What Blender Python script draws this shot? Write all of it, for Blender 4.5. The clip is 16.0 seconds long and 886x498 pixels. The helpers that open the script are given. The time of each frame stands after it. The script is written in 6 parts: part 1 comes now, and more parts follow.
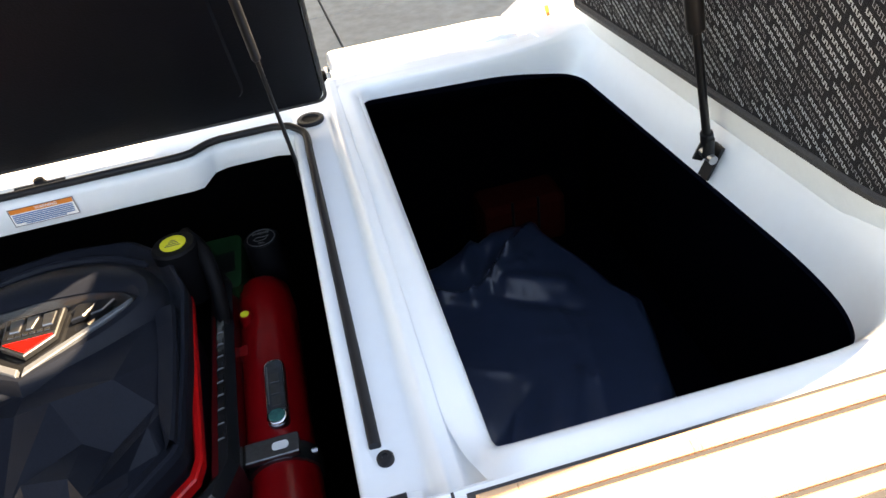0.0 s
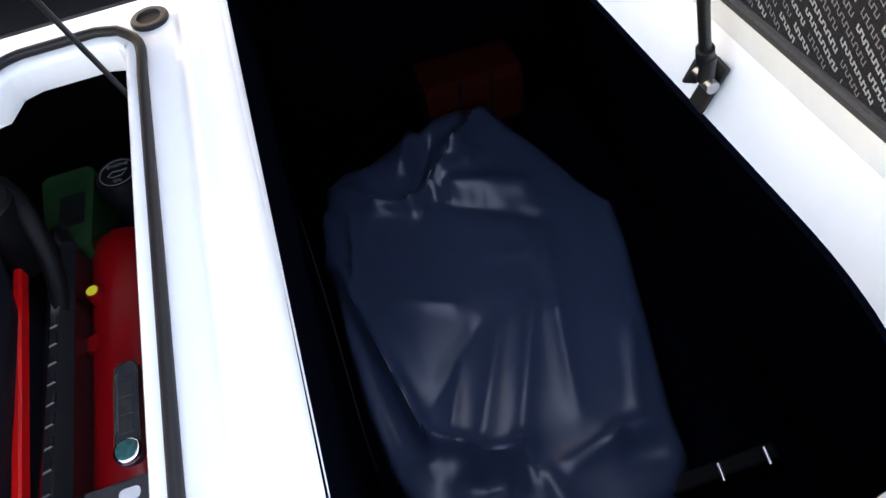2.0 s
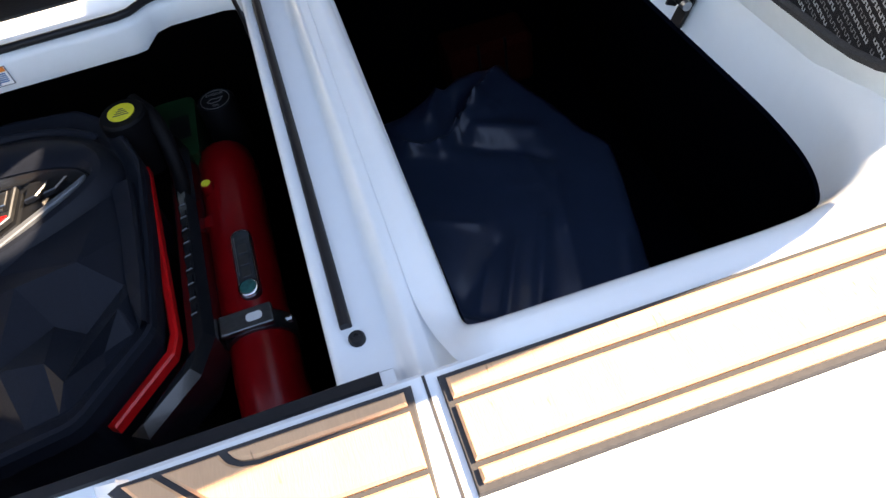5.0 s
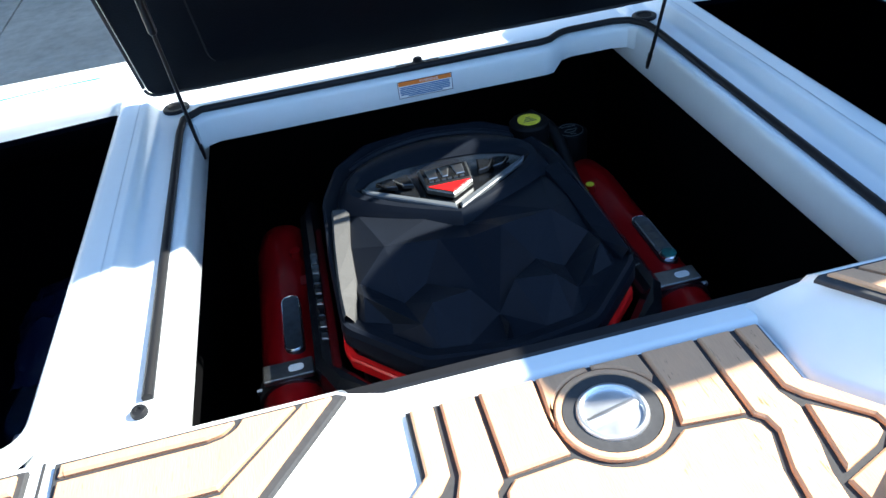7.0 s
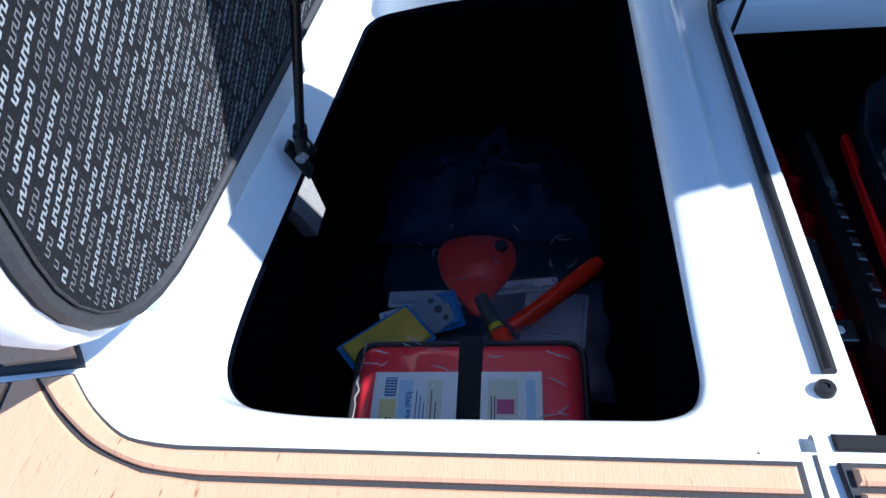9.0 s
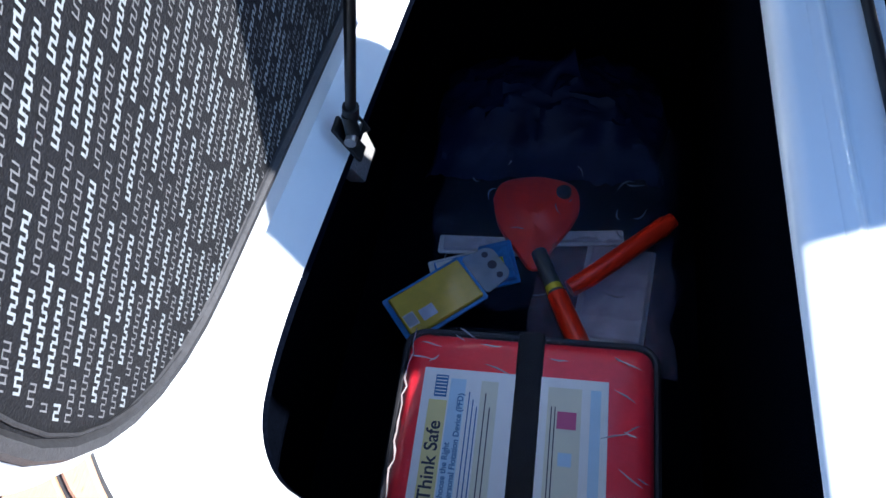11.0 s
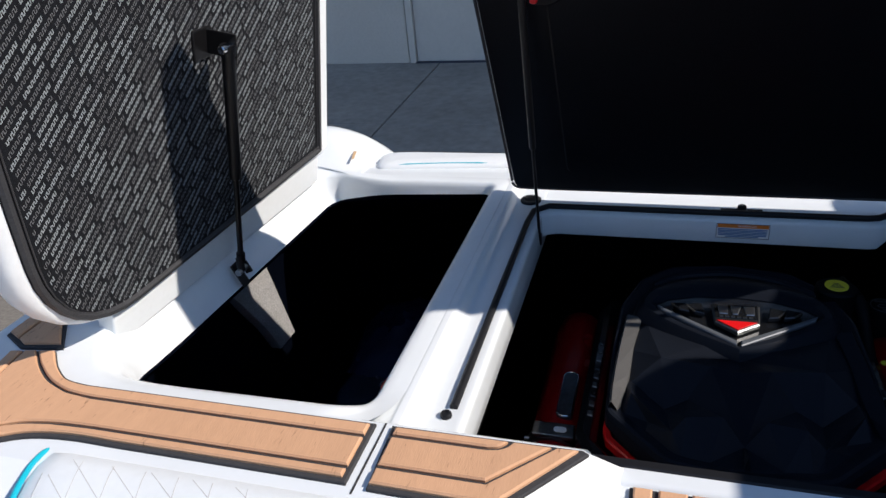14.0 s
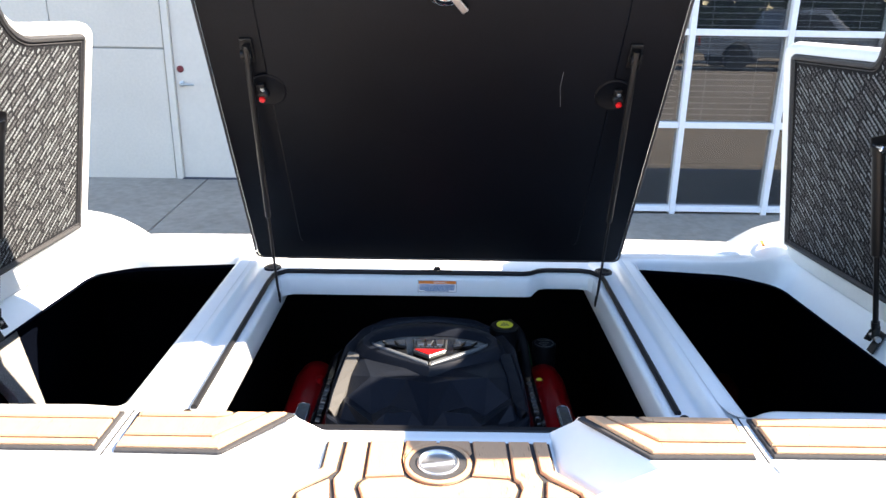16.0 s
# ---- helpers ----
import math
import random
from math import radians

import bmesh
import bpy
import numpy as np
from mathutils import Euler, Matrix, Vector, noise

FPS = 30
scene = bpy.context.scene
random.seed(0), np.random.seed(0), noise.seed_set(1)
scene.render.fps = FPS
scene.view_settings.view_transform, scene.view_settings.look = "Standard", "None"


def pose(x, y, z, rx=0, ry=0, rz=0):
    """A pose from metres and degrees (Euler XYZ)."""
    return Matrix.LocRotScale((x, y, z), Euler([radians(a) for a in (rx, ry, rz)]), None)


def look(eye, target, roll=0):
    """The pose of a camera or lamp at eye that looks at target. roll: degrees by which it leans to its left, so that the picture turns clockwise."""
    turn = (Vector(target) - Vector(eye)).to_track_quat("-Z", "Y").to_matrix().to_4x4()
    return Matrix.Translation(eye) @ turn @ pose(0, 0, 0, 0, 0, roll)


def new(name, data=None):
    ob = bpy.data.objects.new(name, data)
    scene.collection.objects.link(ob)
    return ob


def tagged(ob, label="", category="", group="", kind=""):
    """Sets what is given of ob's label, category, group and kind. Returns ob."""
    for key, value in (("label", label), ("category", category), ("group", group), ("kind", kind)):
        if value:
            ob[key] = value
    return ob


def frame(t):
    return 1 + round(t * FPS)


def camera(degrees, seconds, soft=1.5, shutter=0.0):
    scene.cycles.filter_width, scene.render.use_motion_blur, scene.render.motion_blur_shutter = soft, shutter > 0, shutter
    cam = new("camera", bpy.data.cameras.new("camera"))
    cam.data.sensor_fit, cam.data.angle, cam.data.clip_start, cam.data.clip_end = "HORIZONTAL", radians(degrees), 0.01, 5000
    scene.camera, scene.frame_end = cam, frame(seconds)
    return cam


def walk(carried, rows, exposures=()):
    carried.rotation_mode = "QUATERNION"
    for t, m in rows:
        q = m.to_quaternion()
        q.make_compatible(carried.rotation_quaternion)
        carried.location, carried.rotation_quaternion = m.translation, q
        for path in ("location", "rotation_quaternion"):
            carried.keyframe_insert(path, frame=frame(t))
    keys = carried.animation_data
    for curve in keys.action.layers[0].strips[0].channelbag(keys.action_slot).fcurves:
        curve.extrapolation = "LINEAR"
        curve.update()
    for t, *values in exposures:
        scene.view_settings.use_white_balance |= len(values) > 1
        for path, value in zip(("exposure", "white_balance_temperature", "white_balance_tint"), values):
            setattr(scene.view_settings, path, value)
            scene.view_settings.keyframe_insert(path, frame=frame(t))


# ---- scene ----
cam = camera(62.34, 16.0)
PATH = [
    (0, (0.5129, -0.3763, 0.6609), (0.7513, 1.1902, -0.5595), -9.05),
    (0.5, (0.5938, -0.2803, 0.6374), (0.8069, 1.2205, -0.6673), -9.56),
    (1, (0.6533, -0.1936, 0.6212), (0.8673, 1.2290, -0.7683), -10.09),
    (1.5, (0.6849, -0.0999, 0.5836), (0.8814, 1.2231, -0.9033), -10.95),
    (2, (0.6987, -0.0312, 0.5685), (0.8579, 1.1992, -1.0001), -12.17),
    (2.5, (0.7170, 0.0470, 0.5611), (0.8621, 1.2140, -1.0566), -12.86),
    (3, (0.7189, 0.1149, 0.5530), (0.8371, 1.2137, -1.1139), -13.73),
    (3.5, (0.7058, 0.0864, 0.5743), (0.8085, 1.1470, -1.1182), -14.15),
    (3.7, (0.7011, 0.0410, 0.5847), (0.7981, 1.0941, -1.1128), -14.23),
    (5.8, (0.2896, -0.5193, 0.7105), (0.5789, 0.9269, -0.6404), -9.67),
    (6, (0.2092, -0.5421, 0.7080), (0.5231, 0.9439, -0.5932), -9.52),
    (6.5, (-0.0051, -0.5352, 0.6738), (0.2985, 0.9982, -0.5738), -8.47),
    (7, (-0.2111, -0.5096, 0.6283), (0.0174, 1.0728, -0.5734), -7.89),
    (7.5, (-0.4086, -0.4831, 0.6076), (-0.3788, 1.1256, -0.5803), -7.84),
    (8, (-0.5697, -0.4415, 0.6274), (-0.7054, 1.1383, -0.5915), -7.96),
    (8.5, (-0.6909, -0.3656, 0.6313), (-0.9376, 1.1523, -0.6474), -7.92),
    (9, (-0.7485, -0.2997, 0.6242), (-1.0274, 1.1084, -0.7684), -8.57),
    (9.5, (-0.7930, -0.2227, 0.6176), (-1.1309, 1.0585, -0.8804), -9.31),
    (10, (-0.8148, -0.1156, 0.6266), (-1.1740, 1.0662, -0.9464), -9.88),
    (10.2, (-0.8197, -0.0775, 0.6260), (-1.1810, 1.0783, -0.9658), -10.26),
    (12.3, (-0.6668, -0.2414, 0.7171), (-1.1529, 0.8458, -0.8897), -10.11),
    (12.5, (-0.6262, -0.3292, 0.7364), (-1.1600, 0.8264, -0.8062), -8.56),
    (12.8, (-0.5371, -0.4389, 0.7723), (-1.1762, 0.8349, -0.6310), -8.78),
    (13, (-0.4916, -0.5078, 0.7826), (-1.1503, 0.8539, -0.5258), -7.75),
    (13.2, (-0.4302, -0.5574, 0.7942), (-1.1161, 0.8446, -0.4564), -8.19),
    (13.5, (-0.3509, -0.6352, 0.7973), (-1.0422, 0.8558, -0.3423), -7.34),
    (14, (-0.1779, -0.7382, 0.7977), (-0.7472, 0.9384, -0.1322), -5.55),
    (14.5, (-0.0543, -0.8364, 0.7861), (-0.4579, 0.9629, 0.0119), -0.88),
    (15, (-0.0131, -0.9446, 0.8002), (-0.2344, 0.9237, 0.1217), 0.62),
    (15.5, (-0.0039, -1.0505, 0.7957), (-0.0551, 0.8439, 0.1565), -0.56),
    (16, (-0.0005, -1.1464, 0.7902), (0.0119, 0.7502, 0.1556), 0.92),
]
EXPOSURES = [(0.0, 3.03, 10200, 15), (1.5, 3.53, 10600, 19), (3.5, 3.91, 9600, 23), (6.0, 1.86, 7450, 8), (7.0, 2.05, 5800, 2), (7.5, 1.53, 5000, 9), (8.0, 1.05, 5000, 11), (9.0, 1.13, 5050, 10), (9.5, 1.33, 5200, 10), (10.0, 1.75, 5350, 11), (12.3, 1.38, 5450, 11), (13.0, 0.35, 6000, 11), (13.5, 0.08, 6050, 12), (14.5, 0.68, 6050, 12), (15.0, 1.58, 6000, 12), (15.5, 2.25, 6600, 12), (16.0, 2.35, 7000, 12)]
walk(cam, [(t, look(eye, target, roll)) for t, eye, target, roll in PATH], EXPOSURES)

# ---- light ----
SUN_WAY = Vector((1.0, 0.005, 0.845)).normalized()          # towards the sun
world = bpy.data.worlds.new("world")
scene.world = world
world.use_nodes = True
wn = world.node_tree
sky = wn.nodes.new("ShaderNodeTexSky")
sky.sky_type = "NISHITA"
sky.sun_disc = False
sky.ozone_density = 1.4
sky.dust_density = 0.1
sky.sun_elevation = math.asin(SUN_WAY.z)
sky.sun_rotation = math.atan2(SUN_WAY.x, SUN_WAY.y)
wn.nodes["Background"].inputs["Strength"].default_value = 0.12
wn.links.new(sky.outputs["Color"], wn.nodes["Background"].inputs["Color"])
sun = new("sun", bpy.data.lights.new("sun", "SUN"))
sun.data.energy, sun.data.angle, sun.data.color = 4.6, radians(0.55), (1.0, 0.875, 0.725)
sun.matrix_world = look((0, 0, 0), -SUN_WAY)


# ---- materials ----
def material(name, colour, rough=0.5, metal=0.0, grain=0.0, scale=40.0, blotch=0.0, blotch_scale=4.0, bump=0.0,
             bump_scale=200.0, coat=0.0, stretch=(1, 1, 1), vary=0.0, spec=0.5, sheen=0.0, transmission=0.0, alpha=1.0, rough_vary=0.0):
    m = bpy.data.materials.new(name)
    m.use_nodes = True
    t = m.node_tree
    b = t.nodes["Principled BSDF"]
    b.inputs["Roughness"].default_value = rough
    b.inputs["Metallic"].default_value = metal
    b.inputs["Coat Weight"].default_value = coat
    b.inputs["Coat Roughness"].default_value = 0.08
    b.inputs["Specular IOR Level"].default_value = spec
    b.inputs["Sheen Weight"].default_value = sheen
    b.inputs["Transmission Weight"].default_value = transmission
    b.inputs["Alpha"].default_value = alpha
    co = t.nodes.new("ShaderNodeTexCoord")
    mp = t.nodes.new("ShaderNodeMapping")
    mp.inputs["Scale"].default_value = stretch
    t.links.new(co.outputs["Object"], mp.inputs["Vector"])

    def tex(s, detail=4.0):
        n = t.nodes.new("ShaderNodeTexNoise")
        n.inputs["Scale"].default_value = s
        n.inputs["Detail"].default_value = detail
        t.links.new(mp.outputs["Vector"], n.inputs["Vector"])
        return n.outputs["Fac"]

    def around(fac, amount):
        r = t.nodes.new("ShaderNodeMapRange")
        r.inputs["From Min"].default_value, r.inputs["From Max"].default_value = 0.25, 0.75
        r.inputs["To Min"].default_value, r.inputs["To Max"].default_value = 1 - amount, 1 + amount
        t.links.new(fac, r.inputs["Value"])
        return r.outputs["Result"]

    def times(a, c):
        n = t.nodes.new("ShaderNodeMath")
        n.operation = "MULTIPLY"
        t.links.new(a, n.inputs[0])
        t.links.new(c, n.inputs[1])
        return n.outputs[0]

    f = None
    for fac, amount in ((tex(scale), grain), (tex(blotch_scale, 3.0), blotch)):
        if amount:
            g = around(fac, amount)
            f = g if f is None else times(f, g)
    if vary:
        info = t.nodes.new("ShaderNodeObjectInfo")
        r = t.nodes.new("ShaderNodeMapRange")
        r.inputs["To Min"].default_value, r.inputs["To Max"].default_value = 1 - vary, 1 + vary
        t.links.new(info.outputs["Random"], r.inputs["Value"])
        f = r.outputs["Result"] if f is None else times(f, r.outputs["Result"])
    if f is None:
        b.inputs["Base Color"].default_value = (*colour, 1)
    else:
        mix = t.nodes.new("ShaderNodeVectorMath")
        mix.operation = "SCALE"
        mix.inputs[0].default_value = colour
        t.links.new(f, mix.inputs["Scale"])
        t.links.new(mix.outputs[0], b.inputs["Base Color"])
    if rough_vary:
        r = t.nodes.new("ShaderNodeMapRange")
        r.inputs["To Min"].default_value, r.inputs["To Max"].default_value = max(0.02, rough - rough_vary), rough + rough_vary
        t.links.new(tex(blotch_scale * 2.5, 5.0), r.inputs["Value"])
        t.links.new(r.outputs["Result"], b.inputs["Roughness"])
    if bump:
        n = t.nodes.new("ShaderNodeBump")
        n.inputs["Strength"].default_value = bump
        n.inputs["Distance"].default_value = 0.002
        t.links.new(tex(bump_scale, 3.0), n.inputs["Height"])
        t.links.new(n.outputs["Normal"], b.inputs["Normal"])
    return m


GELCOAT = material("cool_white_gelcoat", (0.765, 0.808, 0.835), 0.22, blotch=0.015, blotch_scale=6, grain=0.01, scale=60, coat=0.3, rough_vary=0.06)
VINYL = material("white_vinyl", (0.78, 0.82, 0.84), 0.42, blotch=0.02, blotch_scale=5, grain=0.02, scale=90, bump=0.15, bump_scale=420)
BLUE = material("blue_piping_vinyl", (0.015, 0.42, 0.55), 0.35, grain=0.06, scale=80)
# near black: the lockers' deep shade is put into the carpet colour
CARPET = material("shaded_marine_carpet", (0.0016, 0.0024, 0.0052), 0.95, grain=0.6, scale=330, blotch=0.15, blotch_scale=9, bump=0.8, bump_scale=500, spec=0.0)
# paler than the liner round it: sunlight on the wall put into colour
SUNLIT_FELT = material("sunlit_grey_felt", (0.32, 0.318, 0.315), 0.95, grain=0.35, scale=240, blotch=0.08, blotch_scale=30, bump=0.8, bump_scale=400, spec=0.0)
LINING = material("charcoal_woven_lining", (0.0060, 0.0068, 0.0095), 0.85, grain=0.6, scale=420, blotch=0.10, blotch_scale=12, bump=0.5, bump_scale=600, spec=0.12, sheen=0.04)
PRINT = material("pale_grey_print", (0.265, 0.295, 0.315), 0.6, grain=0.25, scale=260)
PRINT_DIM = material("dim_grey_print", (0.150, 0.156, 0.168), 0.7, grain=0.25, scale=260)
BINDING = material("black_binding_tape", (0.035, 0.036, 0.040), 0.6, grain=0.25, scale=200, bump=0.4, bump_scale=700)
BLACK_SKIN = material("black_hatch_liner", (0.0013, 0.0020, 0.0047), 0.5, grain=0.3, scale=150, blotch=0.25, blotch_scale=3, bump=0.25, bump_scale=260, rough_vary=0.12, spec=0.22)
WEBBING = material("black_webbing", (0.007, 0.007, 0.008), 0.8, grain=0.3, scale=200, bump=0.6, bump_scale=500, spec=0.2)
RUBBER = material("black_rubber", (0.011, 0.0115, 0.014), 0.5, grain=0.1, scale=120, spec=0.3)
CAP_BLACK = material("matt_black_cap", (0.003, 0.003, 0.004), 0.6, grain=0.2, scale=90, spec=0.15)
PLASTIC = material("black_plastic", (0.0035, 0.0036, 0.0045), 0.45, grain=0.15, scale=90, blotch=0.1, rough_vary=0.08)
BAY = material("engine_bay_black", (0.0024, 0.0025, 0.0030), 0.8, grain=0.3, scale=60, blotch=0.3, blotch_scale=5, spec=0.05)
COVER = material("charcoal_engine_cover", (0.0108, 0.0134, 0.0200), 0.34, grain=0.12, scale=260, blotch=0.08, blotch_scale=6, bump=0.2, bump_scale=600, rough_vary=0.06, spec=0.09)
# cover plastic again, paler: sun on the left edge put into the colour
TRIM_SUNLIT = material("sunlit_edge_plastic", (0.080, 0.080, 0.080), 0.50, grain=0.08, scale=200, spec=0.35)
COVER_GLOSS = material("gloss_black_engine_trim", (0.010, 0.011, 0.013), 0.18, blotch=0.1, coat=0.4)
RED = material("red_engine_paint", (0.23, 0.002, 0.004), 0.28, grain=0.06, scale=40, blotch=0.10, blotch_scale=9, spec=0.3, bump=0.12, bump_scale=160)
RED_TRIM = material("bright_red_trim", (0.78, 0.010, 0.012), 0.3, blotch=0.05)
CHROME = material("chrome", (0.72, 0.73, 0.75), 0.12, 1.0, blotch=0.06, blotch_scale=30, rough_vary=0.05)
STEEL = material("brushed_steel", (0.48, 0.49, 0.50), 0.32, 1.0, grain=0.12, scale=120, rough_vary=0.08)
TAN = material("tan_foam_decking", (0.63, 0.368, 0.215), 0.75, grain=0.04, scale=85, blotch=0.05, blotch_scale=7, bump=0.2, bump_scale=110, stretch=(6.0, 0.7, 1.0), vary=0.04, spec=0.25)


def scuffs(m, along, dark):
    """Short fine scratches in patches over a material's colour."""
    t = m.node_tree
    b = t.nodes["Principled BSDF"]
    link = b.inputs["Base Color"].links[0]
    src = link.from_socket
    co = t.nodes.new("ShaderNodeTexCoord")
    fac = None
    for scale, lo, hi in ((along, 0.66, 0.72), ((9, 9, 9), 0.50, 0.60)):
        mp = t.nodes.new("ShaderNodeMapping")
        mp.inputs["Scale"].default_value = scale
        mp.inputs["Rotation"].default_value = (0, 0, 0.12)
        n = t.nodes.new("ShaderNodeTexNoise")
        n.inputs["Scale"].default_value = 1.0
        n.inputs["Detail"].default_value = 2.0
        r = t.nodes.new("ShaderNodeMapRange")
        r.inputs["From Min"].default_value, r.inputs["From Max"].default_value = lo, hi
        t.links.new(co.outputs["Object"], mp.inputs["Vector"])
        t.links.new(mp.outputs["Vector"], n.inputs["Vector"])
        t.links.new(n.outputs["Fac"], r.inputs["Value"])
        if fac is None:
            fac = r.outputs["Result"]
        else:
            k = t.nodes.new("ShaderNodeMath")
            k.operation = "MULTIPLY"
            t.links.new(fac, k.inputs[0])
            t.links.new(r.outputs["Result"], k.inputs[1])
            fac = k.outputs[0]
    mix = t.nodes.new("ShaderNodeMix")
    mix.data_type = "RGBA"
    t.links.new(fac, mix.inputs[0])
    t.links.new(src, mix.inputs[6])
    mix.inputs[7].default_value = (*dark, 1)
    t.links.new(mix.outputs[2], b.inputs["Base Color"])


scuffs(TAN, (300, 40, 40), (0.30, 0.16, 0.085))
GROOVE = material("dark_grey_foam_base", (0.050, 0.050, 0.053), 0.8, grain=0.12, scale=150, spec=0.2)
YELLOW = material("yellow_label", (0.75, 0.68, 0.04), 0.45, grain=0.06, scale=80)
PAPER = material("white_label_paper", (0.84, 0.84, 0.83), 0.55, grain=0.03, scale=60)
ORANGE = material("orange_label_ink", (0.80, 0.22, 0.03), 0.5, grain=0.04, scale=80)
INK = material("dark_ink", (0.03, 0.035, 0.06), 0.6, grain=0.1, scale=100)
INK_BLUE = material("blue_ink", (0.05, 0.16, 0.35), 0.6, grain=0.1, scale=100)
GREEN = material("green_plastic_tank", (0.006, 0.038, 0.014), 0.3, blotch=0.2, blotch_scale=12)


# ---- mesh helpers ----
def part(name, bm, mat, parent=None, label="", smooth=False, kind=""):
    me = bpy.data.meshes.new(name)
    bmesh.ops.recalc_face_normals(bm, faces=bm.faces)
    bm.to_mesh(me)
    bm.free()
    me.materials.append(mat)
    if smooth:
        me.shade_smooth()
        me.set_sharp_from_angle(angle=radians(38))
    ob = new(name, me)
    if parent is not None:
        ob.parent = parent
    return tagged(ob, label=label, kind=kind)


def thing(name, place=(0, 0, 0), label="", category="", group="", kind=""):
    ob = new(name)
    ob.empty_display_size = 0.05
    ob.matrix_world = place if isinstance(place, Matrix) else Matrix.Translation(place)
    return tagged(ob, label, category, group, kind)


def add_box(bm, lo, hi, bevel=0.0, seg=2):
    r = bmesh.ops.create_cube(bm, size=1)
    vs = r["verts"]
    bmesh.ops.transform(bm, matrix=Matrix.Translation([(a + c) / 2 for a, c in zip(lo, hi)]) @ Matrix.Diagonal([*(abs(c - a) for a, c in zip(lo, hi)), 1]), verts=vs)
    if bevel:
        es = list({e for v in vs for e in v.link_edges})
        bmesh.ops.bevel(bm, geom=es, offset=bevel, segments=seg, affect="EDGES", profile=0.5)
    return bm


def box(lo, hi, bevel=0.0, seg=2):
    return add_box(bmesh.new(), lo, hi, bevel, seg)


def add_loft(bm, rings, closed=True, cap=False):
    rows = [[bm.verts.new(p) for p in r] for r in rings]
    n = len(rows[0])
    for a, c in zip(rows, rows[1:]):
        for i in range(n if closed else n - 1):
            j = (i + 1) % n
            bm.faces.new((a[i], a[j], c[j], c[i]))
    if cap:
        bm.faces.new(rows[0])
        bm.faces.new(rows[-1])
    return bm


def loft(rings, closed=True, cap=False):
    return add_loft(bmesh.new(), rings, closed, cap)


def add_tube(bm, pts, r, n=10, cap=True):
    """A round bar along points; r one radius, or one for each point."""
    pts = [Vector(p) for p in pts]
    rad = list(r) if isinstance(r, (list, tuple)) else [r] * len(pts)
    rings, side = [], None
    for i, p in enumerate(pts):
        d = (pts[min(i + 1, len(pts) - 1)] - pts[max(i - 1, 0)]).normalized()
        if side is None:
            side = d.orthogonal().normalized()
        else:
            side = (side - d * side.dot(d)).normalized()
        up = d.cross(side)
        rings.append([p + (side * math.cos(a) + up * math.sin(a)) * rad[i] for a in (2 * math.pi * k / n for k in range(n))])
    return add_loft(bm, rings, True, cap)


def tube(pts, r, n=10, cap=True):
    return add_tube(bmesh.new(), pts, r, n, cap)


def curve(pts, n=8):
    """A smooth line through points."""
    pts = [Vector(p) for p in pts]
    out = []
    for i in range(len(pts) - 1):
        p0, p1, p2, p3 = pts[max(i - 1, 0)], pts[i], pts[i + 1], pts[min(i + 2, len(pts) - 1)]
        for k in range(n):
            t = k / n
            out.append(0.5 * (2 * p1 + (p2 - p0) * t + (2 * p0 - 5 * p1 + 4 * p2 - p3) * t * t + (3 * p1 - p0 - 3 * p2 + p3) * t ** 3))
    return out + [pts[-1]]


def add_slab(bm, outline, z0, z1, ease=0.0):
    """An upright-sided plate on an outline of (x, y), its top edge eased."""
    c = Vector((sum(p[0] for p in outline) / len(outline), sum(p[1] for p in outline) / len(outline)))
    n = len(outline)
    area = sum(outline[i][0] * outline[(i + 1) % n][1] - outline[(i + 1) % n][0] * outline[i][1] for i in range(n))
    pts = outline if area > 0 else outline[::-1]

    def inset(d):
        out = []
        for i in range(n):
            a, p, q = Vector(pts[i - 1][:2]), Vector(pts[i][:2]), Vector(pts[(i + 1) % n][:2])
            e1, e2 = (p - a).normalized(), (q - p).normalized()
            n1, n2 = Vector((-e1.y, e1.x)), Vector((-e2.y, e2.x))
            m = n1 + n2
            m = m / max(0.35, m.length_squared) * 2 if m.length > 1e-6 else n1
            out.append(p + m * d)
        return out
    rings = [[(p[0], p[1], z0) for p in pts], [(p[0], p[1], z1 - ease) for p in pts]]
    if ease:
        rings.append([(p.x, p.y, z1) for p in inset(ease)])
    add_loft(bm, rings, True, True)
    return bm


def slab(outline, z0, z1, ease=0.0):
    return add_slab(bmesh.new(), outline, z0, z1, ease)


def disc(c, r, z0, z1, n=28, ease=0.0):
    return slab([(c[0] + r * math.cos(2 * math.pi * k / n), c[1] + r * math.sin(2 * math.pi * k / n)) for k in range(n)], z0, z1, ease)


def turned(profile, n=32, m=None):
    """A body turned round z from (radius, height) pairs."""
    bm = loft([[(r * math.cos(2 * math.pi * k / n), r * math.sin(2 * math.pi * k / n), z) for k in range(n)] for r, z in profile], True, True)
    if m is not None:
        bmesh.ops.transform(bm, matrix=m, verts=bm.verts)
    return bm


def moved(bm, m):
    bmesh.ops.transform(bm, matrix=m, verts=bm.verts)
    return bm


